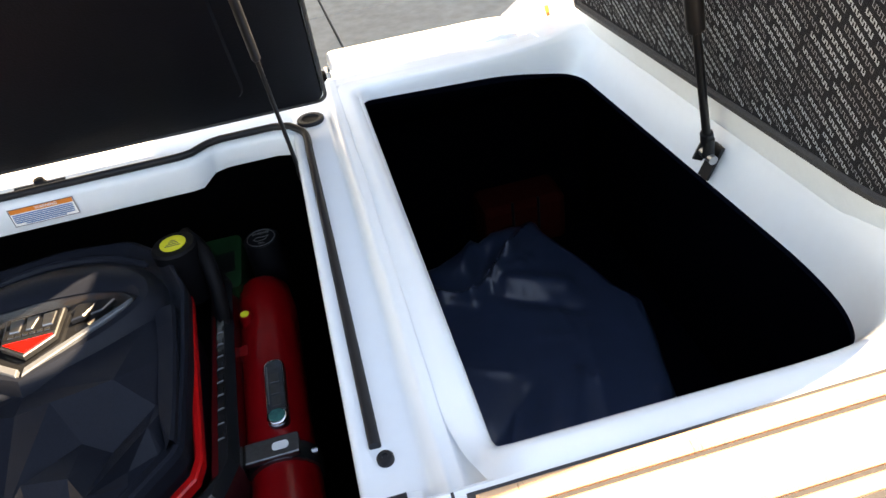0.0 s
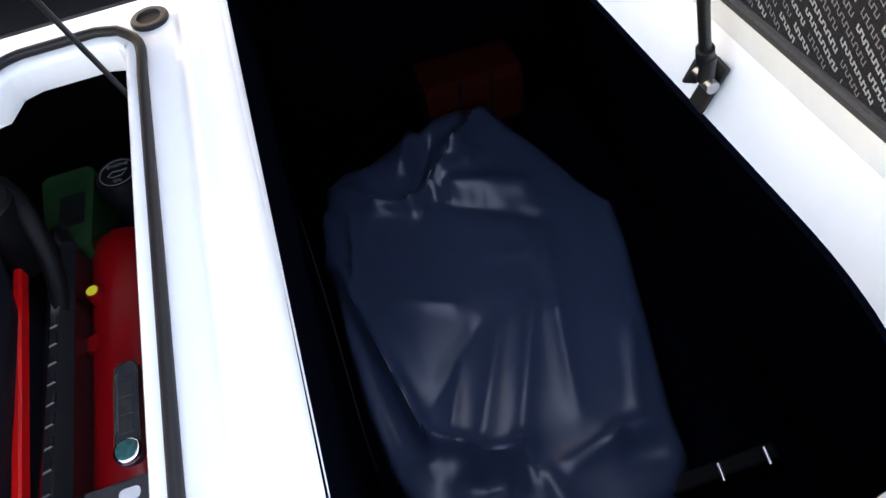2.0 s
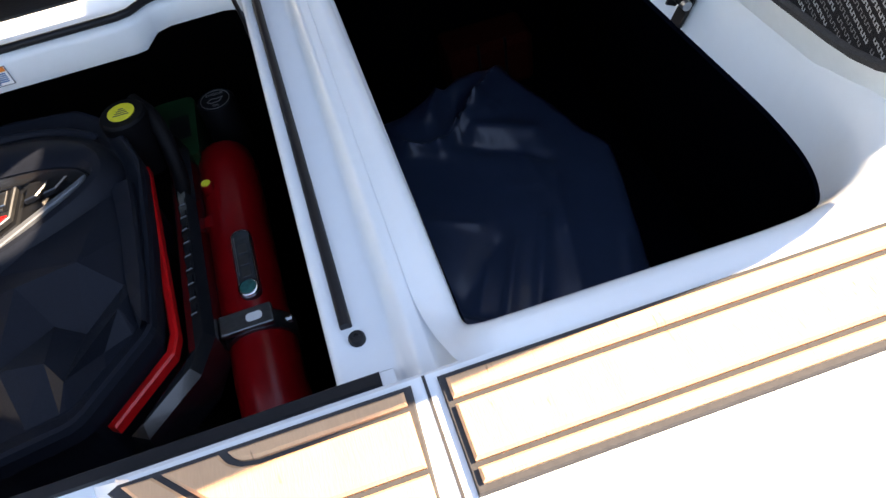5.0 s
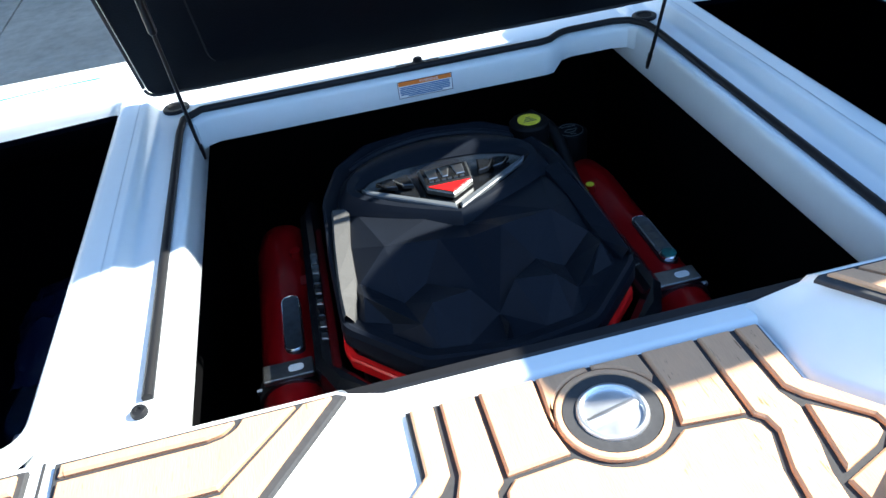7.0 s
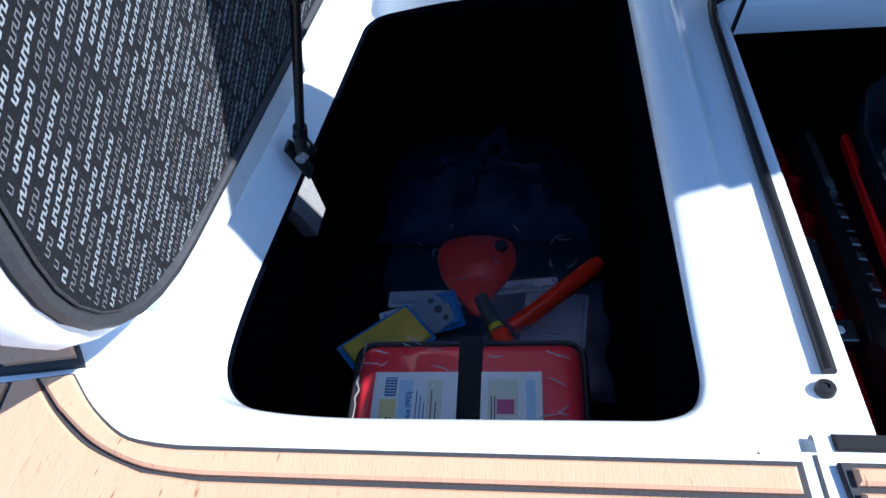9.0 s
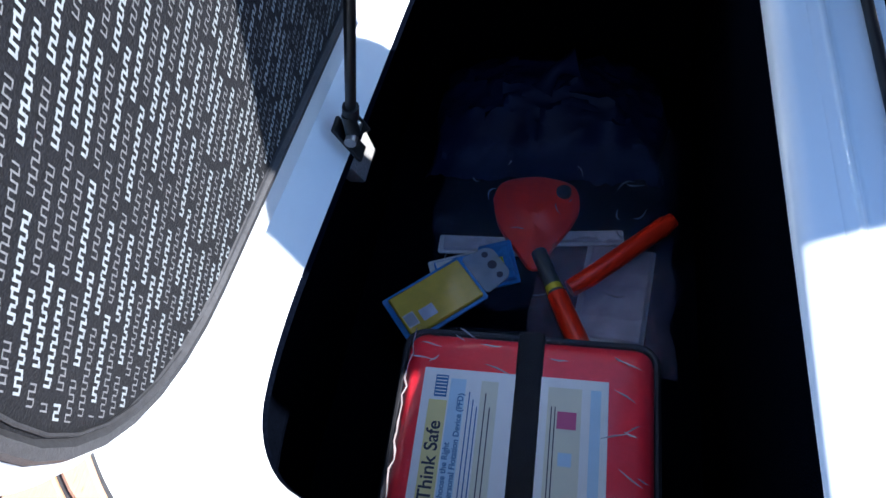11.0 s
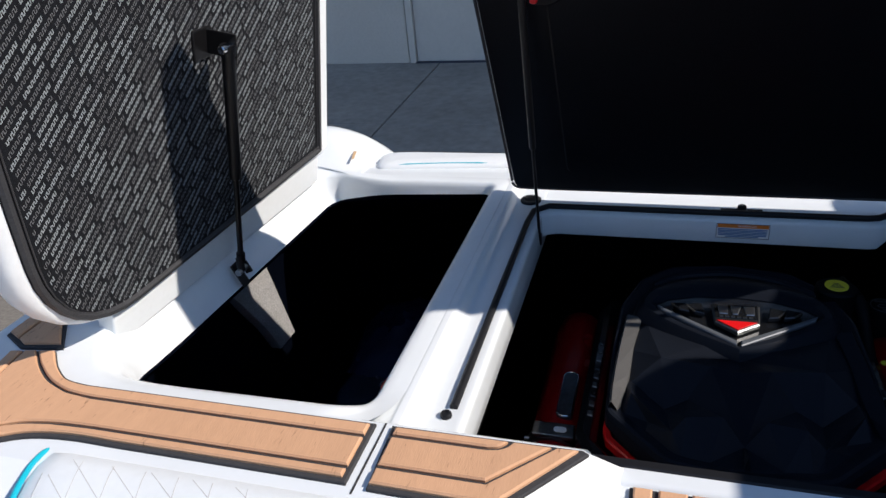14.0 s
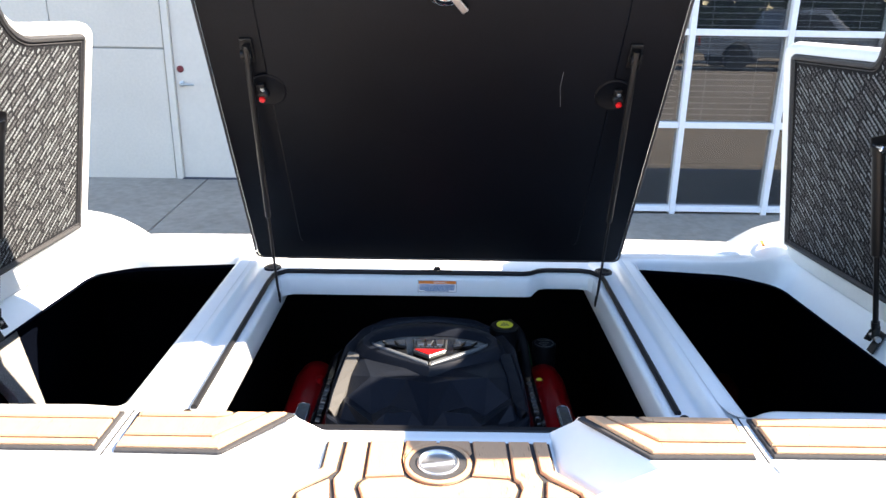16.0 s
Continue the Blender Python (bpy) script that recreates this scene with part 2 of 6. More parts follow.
def ring(corners, n=7, m=8):
    """A closed line through corners (x, y, z, radius), rounded, evenly divided: rings of as many corners match point by point."""
    k = len(corners)
    P = [Vector(c[:3]) for c in corners]
    ins, outs, mids = [], [], []
    for i, c in enumerate(corners):
        a, p, q = P[i - 1], P[i], P[(i + 1) % k]
        r1, r2 = min(c[3], (a - p).length * 0.49), min(c[3], (q - p).length * 0.49)
        s, e = p + (a - p).normalized() * r1, p + (q - p).normalized() * r2
        w = 0.82
        ins.append(s), outs.append(e)
        mids.append([((1 - t) ** 2 * s + 2 * w * t * (1 - t) * p + t * t * e) / ((1 - t) ** 2 + 2 * w * t * (1 - t) + t * t) for t in (j / n for j in range(n + 1))])
    line = []
    for i in range(k):
        line += mids[i]
        a, b = outs[i], ins[(i + 1) % k]
        line += [a.lerp(b, j / m) for j in range(1, m)]
    return line


def mirror(pts):
    return [(-p[0], *p[1:]) for p in pts]


def writing(name, body, size, m, mat, parent, bold=0.0):
    c = bpy.data.curves.new(name, "FONT")
    c.body, c.size, c.align_x, c.align_y, c.extrude, c.offset = body, size, "CENTER", "CENTER", 0.0003, bold
    c.materials.append(mat)
    ob = new(name, c)
    dg = bpy.context.evaluated_depsgraph_get()
    me = bpy.data.meshes.new_from_object(ob.evaluated_get(dg))
    bpy.data.objects.remove(ob)
    o2 = new(name, me)
    if parent is not None:
        o2.parent = parent
    o2.matrix_local = m
    return o2


# ---- ground and building ----
GROUND = -0.97
PAVE = material("concrete_pavement", (0.31, 0.28, 0.24), 0.85, grain=0.16, scale=14, blotch=0.14, blotch_scale=0.9, bump=0.5, bump_scale=120, spec=0.2)
LOT = material("sunlit_asphalt_lot", (0.20, 0.187, 0.165), 0.9, grain=0.25, scale=60, blotch=0.14, blotch_scale=0.5, bump=0.6, bump_scale=150, spec=0.2)
STUCCO = material("painted_stucco", (0.66, 0.60, 0.53), 0.8, grain=0.05, scale=40, blotch=0.05, blotch_scale=1.2, bump=0.5, bump_scale=160)
DOORPAINT = material("grey_door_paint", (0.68, 0.625, 0.56), 0.5, grain=0.03, scale=30, blotch=0.03)
ALU = material("pale_aluminium_frame", (0.80, 0.82, 0.86), 0.4, 0.0, grain=0.05, scale=60)
KERB = material("kerb_concrete", (0.31, 0.30, 0.285), 0.8, grain=0.12, scale=30, blotch=0.1, blotch_scale=2)
SLAT = material("white_blind_slat", (0.60, 0.60, 0.58), 0.5, grain=0.04, scale=40)
# the unlit room's dimness is put into this dark wall colour
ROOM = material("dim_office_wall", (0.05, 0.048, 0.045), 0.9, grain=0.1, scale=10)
GLASS = material("tinted_window_glass", (0.02, 0.024, 0.03), 0.012, alpha=0.5, spec=1.0, coat=1.0)
GLASS.node_tree.nodes["Principled BSDF"].inputs["Coat IOR"].default_value = 2.0
GLASS.node_tree.nodes["Principled BSDF"].inputs["Coat Roughness"].default_value = 0.01

bm = bmesh.new()
add_slab(bm, [(-250, -250), (250, -250), (250, 3.3), (-250, 3.3)], GROUND - 0.3, GROUND - 0.03)
tagged(part("ground", bm, LOT, label="sunlit grey asphalt parking lot"), kind="structure")
pavement = tagged(thing("pavement", (0, 0, 0), "grey concrete pavement with cut joints by the building"), kind="structure")
xs = [-40, -22, -14, -11.5, -8.45, -5.4, -2.35, 0.7, 3.75, 6.8, 9.85, 14, 28, 60]
for a, c in zip(xs, xs[1:]):
    for y0, y1 in ((3.46, 4.42), (4.42, 9.0)):
        g0, g1 = -0.045 * (y0 - 5), -0.045 * (y1 - 5)
        part("slab", slab([(a + 0.006 + g0, y0 + 0.003), (c - 0.006 + g0, y0 + 0.003), (c - 0.006 + g1, y1 - 0.003), (a + 0.006 + g1, y1 - 0.003)], GROUND - 0.1, GROUND, 0.005), PAVE, pavement)
part("joint_bed", box((-60, 3.46, GROUND - 0.3), (60, 9, GROUND - 0.03)), material("dark_joint", (0.06, 0.06, 0.06), 0.9, grain=0.2), pavement)
part("kerb", box((-60, 3.3, GROUND - 0.3), (60, 3.46, GROUND - 0.001), 0.01), KERB, pavement)

wall = tagged(thing("wall_north", (0, 0, 0), "pale painted stucco building wall with seams"), kind="structure")
Y0 = 6.30
for x0, x1, z0, z1 in ((-30, -6.1, GROUND, 0.328), (-6.1, -2.725, GROUND, 0.328), (-30, -3.81, 0.342, 9.0), (-3.81, -2.725, 0.342, 9.0), (-1.51, 1.2, GROUND, 9.0), (-2.725, -1.51, 1.30, 9.0)):
    part("panel", box((x0 + 0.005, Y0, z0), (x1 - 0.005, Y0 + 0.3, z1 - 0.005), 0.004, 1), STUCCO, wall)
part("backing", box((-30, Y0 + 0.012, GROUND), (-2.73, Y0 + 0.32, 9.0)), material("seam_shadow_grey", (0.28, 0.27, 0.25), 0.9, grain=0.1), wall)
door = tagged(thing("door_1", (0, 0, 0), "closed pale grey steel door with lever handle"), kind="structure")
part("door_frame", box((-2.718, Y0 - 0.015, GROUND), (-2.653, Y0 + 0.2, 1.29), 0.004), DOORPAINT, door)
part("door_frame", box((-1.593, Y0 - 0.015, GROUND), (-1.518, Y0 + 0.2, 1.29), 0.004), DOORPAINT, door)
part("door_frame", box((-2.653, Y0 - 0.015, 1.225), (-1.593, Y0 + 0.2, 1.29), 0.004), DOORPAINT, door)
leaf = part("door_leaf", box((-2.645, Y0 + 0.02, GROUND + 0.012), (-1.603, Y0 + 0.07, 1.22), 0.003), DOORPAINT, door)
part("threshold", box((-2.653, Y0 - 0.02, GROUND), (-1.593, Y0 + 0.1, GROUND + 0.01)), INK, door)
part("lever_handle", add_tube(moved(turned([(0.03, 0), (0.03, 0.012), (0.012, 0.016), (0.012, 0.05)], 16), pose(-2.583, Y0 + 0.02, -0.007, 90)), [(-2.583, Y0 - 0.035, -0.007), (-2.453, Y0 - 0.035, -0.010)], 0.011), STEEL, leaf, "steel lever handle")
part("lock_cover", moved(turned([(0.034, 0), (0.034, 0.01), (0.02, 0.018)], 18), pose(-2.587, Y0 + 0.02, 0.138, 90)), material("dark_red_lock", (0.16, 0.012, 0.02), 0.4, grain=0.1), leaf, "dark red round lock cover")

# the glazed front stands forward of the wall
YW = 5.22
front = tagged(thing("wall_east", (0, 0, 0), "glazed shopfront wall of pale aluminium bays"), kind="structure")
part("return_wall", box((1.05, YW, GROUND), (1.235, Y0 + 0.3, 9.0)), STUCCO, front)
part("upper_wall", box((1.235, YW, 3.2), (24, YW + 0.3, 9.0)), STUCCO, front)
part("roof", box((0.9, YW, 9.0), (24, 14, 9.1)), STUCCO, front)
part("side_wall", box((23.8, YW + 0.3, GROUND), (24, 14, 9.0)), STUCCO, front)
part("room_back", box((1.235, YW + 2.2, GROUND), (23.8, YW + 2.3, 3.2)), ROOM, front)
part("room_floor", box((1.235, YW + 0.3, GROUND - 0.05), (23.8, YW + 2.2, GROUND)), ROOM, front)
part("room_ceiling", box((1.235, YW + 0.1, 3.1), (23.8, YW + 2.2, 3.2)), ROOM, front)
zr = [GROUND + 0.05, -0.173, 0.60, 1.37, 2.14, 3.1]
bay = 0.826
window_xs = [1.264 + bay * i for i in range(14)]
for i, x in enumerate(window_xs[:10]):
    win = tagged(thing("window_1" if i == 0 else "window_%d" % (i + 1), (0, 0, 0), "tall tinted window bay with pale aluminium frame"), kind="structure")
    part("window_frame", box((x - 0.025, YW - 0.03, GROUND), (x + 0.025, YW + 0.09, 3.15), 0.004), ALU, win)
    for z in zr:
        part("rail", box((x + 0.027, YW - 0.026, z - 0.026), (x + bay - 0.027, YW + 0.086, z + 0.026), 0.004), ALU, win)
    for z0, z1 in zip(zr, zr[1:]):
        p = part("pane", box((x + 0.025, YW + 0.02, z0 + 0.024), (x + bay - 0.025, YW + 0.028, z1 - 0.024)), GLASS, win)
        p.visible_shadow = False
    bm = bmesh.new()
    for j in range(64):
        add_box(bm, (x + 0.05, YW + 0.10, -0.15 + j * 0.05), (x + bay - 0.05, YW + 0.112, -0.143 + j * 0.05))
    for xx in (x + 0.2, x + bay - 0.2):
        add_box(bm, (xx - 0.002, YW + 0.11, -0.15), (xx + 0.002, YW + 0.114, 3.05))
    tagged(part("window_blind", bm, SLAT), "white horizontal slatted blind hanging lowered behind glass", "blind", "window blinds")

# a tall block added out of sight to lay shade over the pavement
wing = tagged(thing("unseen_shade_block", (0, 0, 0), "unseen tall pale stucco block added to shade the pavement"), kind="structure")
part("wing_body", box((11, 3.3, GROUND), (23.9, YW + 0.25, 15.0)), STUCCO, wing)

# ---- car park behind the camera, mirrored in the glazing ----
LOTZ = GROUND - 0.03
TRUCK_BLUE = material("silver_blue_car_paint", (0.30, 0.38, 0.50), 0.28, 0.3, blotch=0.03, blotch_scale=2, coat=0.6)
CAB_WHITE = material("white_car_paint", (0.74, 0.75, 0.76), 0.28, blotch=0.02, blotch_scale=2, coat=0.6)
CAR_GLASS = material("dark_car_glass", (0.015, 0.018, 0.022), 0.05, blotch=0.05, spec=0.8)
TYRE = material("tyre_rubber", (0.018, 0.018, 0.018), 0.8, grain=0.2, scale=80)
HUB = material("wheel_alloy", (0.42, 0.43, 0.45), 0.35, 0.8, grain=0.05)


def pickup(x, y, paint, label):
    """A pickup truck facing +x, its rear wheel at x."""
    t = thing("pickup_truck", (x, y, LOTZ), label, "truck")
    side = [(-1.15, 0.50), (-1.15, 1.05), (1.05, 1.08), (3.9, 1.05), (4.45, 0.92), (4.55, 0.55), (4.3, 0.42)]
    arch = lambda cx: [(cx + 0.47 * math.cos(radians(a)), 0.40 + 0.47 * math.sin(radians(a))) for a in range(0, 181, 20)]
    outline = side + arch(3.45) + arch(0.0)
    rows = [[(px, yy * (1 if 0.45 < pz < 1.0 else 0.97), pz) for px, pz in outline] for yy in (-0.95, 0.95)]
    part("body", loft(rows, True, True), paint, t, "", False)
    cab = [(1.05, 1.07), (1.30, 1.72), (1.55, 1.80), (2.55, 1.80), (3.35, 1.08)]
    part("cab", loft([[(px, yy * (1.0 - 0.16 * (pz - 1.07)), pz) for px, pz in cab] for yy in (-0.92, 0.92)], True, True), paint, t)
    for yy in (-1, 1):
        part("side_window", loft([[(px, yy * (0.93 - 0.15 * (pz - 1.07)) + yy * d, pz) for px, pz in [(1.30, 1.12), (1.45, 1.68), (2.45, 1.68), (3.02, 1.12)]] for d in (0.0, 0.008)], True, True), CAR_GLASS, t)
        for cx in (0.0, 3.45):
            w = part("wheel", moved(turned([(0.22, -0.12), (0.36, -0.12), (0.385, -0.09), (0.385, 0.09), (0.36, 0.12), (0.22, 0.12)], 28), pose(cx, yy * 0.82, 0.385, 90)), TYRE, t, "black tyre", True)
            part("rim", moved(turned([(0.23, -0.10), (0.23, 0.10), (0.19, 0.115), (0.06, 0.09), (0.05, 0.12)], 20), pose(cx, yy * 0.82, 0.385, 90)), HUB, w, "", True)
        part("tail_light", box((-1.165, yy * 0.80 - 0.09, 0.72), (-1.14, yy * 0.80 + 0.09, 1.0), 0.01), RED_TRIM, t, "red tail light")
    part("bumper", box((-1.28, -0.9, 0.50), (-1.15, 0.9, 0.66), 0.03), HUB, t)
    return t


pickup(8.9, -12.0, TRUCK_BLUE, "silver-blue pickup truck parked on the sunlit lot")
pickup(10.4, -14.8, CAB_WHITE, "white pickup truck parked behind another truck")
LEAVES = material("dark_green_leaves", (0.035, 0.065, 0.020), 0.6, grain=0.3, scale=3, blotch=0.3, blotch_scale=0.6)
BARK = material("grey_brown_bark", (0.10, 0.075, 0.055), 0.9, grain=0.3, scale=14, bump=0.8, bump_scale=30)


def tree(x, y, h, seed):
    rnd = random.Random(seed)
    t = thing("tree", (x, y, LOTZ), "broad dark green tree at the edge of the lot", "tree", "trees round the lot")
    bm = tube([(0, 0, -0.1), (0.05, 0.03, h * 0.25), (-0.05, 0.08, h * 0.5), (0.0, 0.0, h * 0.8)], [0.20, 0.16, 0.11, 0.04], 9)
    tips = []
    for k in range(9):
        a, z = k * 2.4 + rnd.random(), h * (0.28 + 0.05 * k)
        r = h * rnd.uniform(0.22, 0.36)
        tip = Vector((r * math.cos(a), r * math.sin(a), z + h * rnd.uniform(0.10, 0.25)))
        add_tube(bm, [(0, 0, z), tip * 0.5 + Vector((0, 0, z * 0.5)), tip], [0.07, 0.05, 0.02], 6)
        tips += [tip, tip * 0.65 + Vector((0, 0, h * 0.25))]
    part("trunk", bm, BARK, t, "", True)
    verts, faces = [], []
    for k in range(1500):
        c = rnd.choice(tips) + Vector((rnd.gauss(0, 1), rnd.gauss(0, 1), rnd.gauss(0, 0.7))) * h * 0.085
        u = Vector((rnd.uniform(-1, 1), rnd.uniform(-1, 1), rnd.uniform(-0.6, 0.6))).normalized() * rnd.uniform(0.10, 0.22)
        v = u.orthogonal() * rnd.uniform(0.4, 0.7)
        n = len(verts)
        verts += [c - u, c + v, c + u, c - v]
        faces.append((n, n + 1, n + 2, n + 3))
    me = bpy.data.meshes.new("crown")
    me.from_pydata(verts, [], faces)
    me.materials.append(LEAVES)
    ob = new("crown", me)
    ob.parent = t
    tagged(ob, kind="stuff")


for k, (x, y, h) in enumerate(((2, -24, 7.5), (7, -26, 8.5), (12.5, -23, 8), (17, -25, 9), (22, -22, 8), (-4, -25, 7), (-11, -23, 8), (28, -18, 9))):
    tree(x, y, h, 10 + k)
rnd = random.Random(3)
verts, faces = [], []
for k in range(12000):
    c = Vector((rnd.uniform(-14, 30), -21 + rnd.gauss(0, 0.55), LOTZ + 6.5 * rnd.random() ** 1.15))
    u = Vector((rnd.uniform(-1, 1), rnd.uniform(-1, 1), rnd.uniform(-0.8, 0.8))).normalized() * rnd.uniform(0.18, 0.42)
    v = u.orthogonal() * 0.6
    n = len(verts)
    verts += [c - u, c + v, c + u, c - v]
    faces.append((n, n + 1, n + 2, n + 3))
me = bpy.data.meshes.new("hedge")
me.from_pydata(verts, [], faces)
me.materials.append(LEAVES)
tagged(new("hedge", me), "tall dense dark green hedge along the far edge of the lot", "hedge", kind="stuff")


# ---- the boat: deck and coamings ----
boat = thing("boat", (0, 0, GROUND - 0.1), "white sport boat stern deck with open compartments", "boat")
BO = Matrix.Translation((0, 0, -GROUND + 0.1))


def deck(name, bm, mat, label="", smooth=False, parent=None):
    return part(name, moved(bm, BO), mat, boat, label, smooth)


def both(name, make, mat, label="", smooth=True, sided=False):
    """The same part on both sides."""
    out = []
    for s in (1, -1):
        bm = make(s) if sided else make()
        if s < 0:
            moved(bm, Matrix.Diagonal((-1, 1, 1, 1)))
        out.append(deck(name, bm, mat, label, smooth))
    return out


# locker coaming: white lip from the deck down to the carpet edge
def lip(s, dx, dy, dz, grow):
    """The locker's rim line, inner near corner first; grow widens the corners. The two lockers differ a little at the outer edge."""
    g = grow
    a, b, c, d = ((0.970, 0.055), (1.058, 0.112), 1.112, 1.066) if s > 0 else ((0.985, 0.049), (1.085, 0.104), 1.124, 1.084)
    e, far, mid = (0.602, 0.988, 0.905) if s > 0 else (0.608, 1.004, 0.925)
    n0, n1, nr = (0.080, 0.018, 0.018) if s > 0 else (0.097, 0.03, 0.03)
    return [(e - dx, n0, 0.038 + dz[0], nr + g), (e + n1 - dx, (0.057 if s > 0 else 0.051) - dy, 0.069 + dz[1], nr + g), (a[0], a[1] - dy, 0.064 + dz[1] * 1.2, 0.08 + g), (b[0] + dx * 1.5, b[1] - dy * 1.3, (0.0 if s > 0 else 0.010) + dz[2] * 0.65, 0.12 + g),
            (c + dx * 3.0, 0.24, -0.035 + dz[2], 0.10 + g), (d + dx * 3.4, far + dy * 0.9, -0.032 + dz[2] * 0.74, 0.05 + 7 * g), (mid + dx, 0.968 + dy * 0.35, 0.010 + dz[3], 0.05 + g), (e - dx, 0.952 + dy * 0.4, 0.031 + dz[3] * 0.72, 0.022 + g)]


def coaming(s):
    rings = [lip(s, 0.0, 0.0, (0, 0, 0, 0), 0), lip(s, 0.002, 0.005, (0.003, 0.008, 0.018, 0.010), 0), lip(s, 0.006, 0.012, (0.0048, 0.0145, 0.055, 0.024), 0.003), lip(s, 0.012, 0.022, (0.005, 0.0172, 0.095, 0.034), 0.006), lip(s, 0.018, 0.036, (0.005, 0.0178, 0.116, 0.0385), 0.01), lip(s, 0.024, 0.046, (0.005, 0.0178, 0.1215, 0.0395), 0.015),
             [(0.562, 0.10, 0.0425, 0.05), (0.585, 0.002, 0.0845, 0.03), (0.975, 0.0, 0.0845, 0.05), (1.22, 0.0, 0.0845, 0.05), (1.33, 0.20, 0.0845, 0.1), (1.33, 1.055, 0.0825, 0.06), (0.97, 1.012, 0.0505, 0.08), (0.562, 1.005, 0.0535, 0.03)]]
    return loft([ring(r) for r in rings])


both("locker_coaming", coaming, GELCOAT, "glossy white moulded locker lip", True, True)


TUB = [[(0.613, 0.09, -0.03, 0.03), (0.64, 0.058, -0.03, 0.03), (0.98, 0.055, -0.06, 0.05), (1.10, 0.10, -0.10, 0.06), (1.252, 0.24, -0.085, 0.1), (1.252, 1.12, -0.085, 0.08), (0.93, 1.10, -0.11, 0.05), (0.613, 1.05, -0.09, 0.03)],
       [(0.59, 0.05, -0.25, 0.03), (0.62, 0.03, -0.25, 0.03), (0.98, 0.03, -0.25, 0.05), (1.15, 0.05, -0.25, 0.06), (1.275, 0.24, -0.25, 0.1), (1.275, 1.50, -0.22, 0.08), (0.93, 1.50, -0.22, 0.05), (0.59, 1.50, -0.22, 0.03)],
       [(0.56, 0.02, -0.758, 0.03), (0.60, -0.02, -0.758, 0.03), (0.98, -0.02, -0.758, 0.05), (1.22, 0.0, -0.758, 0.06), (1.30, 0.24, -0.758, 0.1), (1.30, 1.52, -0.758, 0.08), (0.93, 1.52, -0.758, 0.05), (0.56, 1.52, -0.758, 0.03)]]


def tub(s):
    bm = loft([ring(r) for r in [lip(s, 0.0, 0.0, (0, 0, 0, 0), 0), lip(s, -0.002, -0.002, (-0.012, -0.012, -0.004, -0.014), 0)] + TUB])
    bm.faces.new([bm.verts.new(p) for p in ((0.5, -0.08, -0.756), (1.35, -0.08, -0.756), (1.35, 1.56, -0.756), (0.5, 1.56, -0.756))])
    return bm


both("locker_liner", tub, CARPET, "dark grey carpet liner, coloured near black for the locker's shade", True, True)
# speckled grey felt, slanting aft, paints the sunlit patch on one locker's outer wall
def felt_panel():
    rows = []
    for k in range(13):
        z = -0.080 - 0.355 * k / 12
        end = np.interp(-z, [0.085, 0.158, 0.432, 0.75], [0.812, 0.831, 0.905, 0.99])
        start = np.interp(-z, [0.08, 0.20, 0.335, 0.47], [0.600, 0.685, 0.770, 0.835])
        row = [(1.272, start - 0.003, z), (1.246, start - 0.003, z)] + [(1.241, start + (end - start) * j / 10, z) for j in range(11)]
        rows.append(row + [(1.246, end + 0.003, z), (1.272, end + 0.003, z)])
    return loft(rows, False)


deck("felt_panel", moved(felt_panel(), Matrix.Diagonal((-1, 1, 1, 1))), SUNLIT_FELT, "grey speckled felt patch painting the sun on the locker wall", True)


# divider between locker and engine bay: ridge, drain channel, lip under the gasket
def divider():
    prof = [(p.x, p.z) for p in curve([(0.604, 0, 0.028), (0.598, 0, 0.036), (0.585, 0, 0.0392), (0.5680, 0, 0.0402), (0.5630, 0, 0.0414), (0.5600, 0, 0.0420), (0.5535, 0, 0.0416), (0.546, 0, 0.0395), (0.537, 0, 0.029), (0.529, 0, 0.0175), (0.518, 0, 0.0135), (0.494, 0, 0.0135), (0.480, 0, 0.0140), (0.470, 0, 0.0145), (0.463, 0, 0.0135), (0.4585, 0, 0.009), (0.457, 0, 0.001)], 3)]
    prof += [(0.4565, -0.03), (0.4565, -0.055), (0.460, -0.060), (0.475, -0.060)]
    rows = []
    for y, dz in ((0.030, 0.0), (0.2, 0.002), (0.4, 0.006), (0.6, 0.010), (0.85, 0.015), (0.93, 0.0165), (0.97, 0.0165), (1.0, 0.0165), (1.04, 0.0165)):
        rows.append([(x, y, z + ((dz * b + 0.01215 * (y - 0.1) * (1 - b)) if z > -0.05 else 0.0)) for x, z in prof for b in (min(1.0, max(0.0, (0.556 - x) / 0.035)),)])
    return loft(rows, False)


both("divider", divider, GELCOAT, "white moulded divider with drain channel")

# back coaming of the engine bay, with its set-back bay on one side
BACK = [(-0.462, 0.838), (-0.448, 0.858), (-0.425, 0.868), (0.255, 0.868), (0.275, 0.872), (0.30, 0.893), (0.325, 0.903), (0.42, 0.903), (0.447, 0.893), (0.46, 0.868)]
rows = []
for dy, z in ((0.012, -0.034), (0.003, -0.032), (0.0, -0.024), (-0.001, 0.018), (0.003, 0.026), (0.010, 0.030)):
    rows.append([(x, y + dy, z + (0.014 if x > 0.29 and z < 0 else 0)) for x, y in BACK])
rows.append([(x * 1.10, 1.0, 0.030) for x, y in BACK])
rows.append([(x * 1.12, 1.035, 0.050) for x, y in BACK])
rows.append([(x * 1.13, 1.06, 0.084) for x, y in BACK])
rows.append([(x * 1.13, 1.30, 0.075) for x, y in BACK])
deck("back_coaming", loft(rows, False), GELCOAT, "white rear coaming of the engine bay", True)

# plinth under the decking pads, and the step let into its middle
TOP, STEP = 0.0865, 0.022


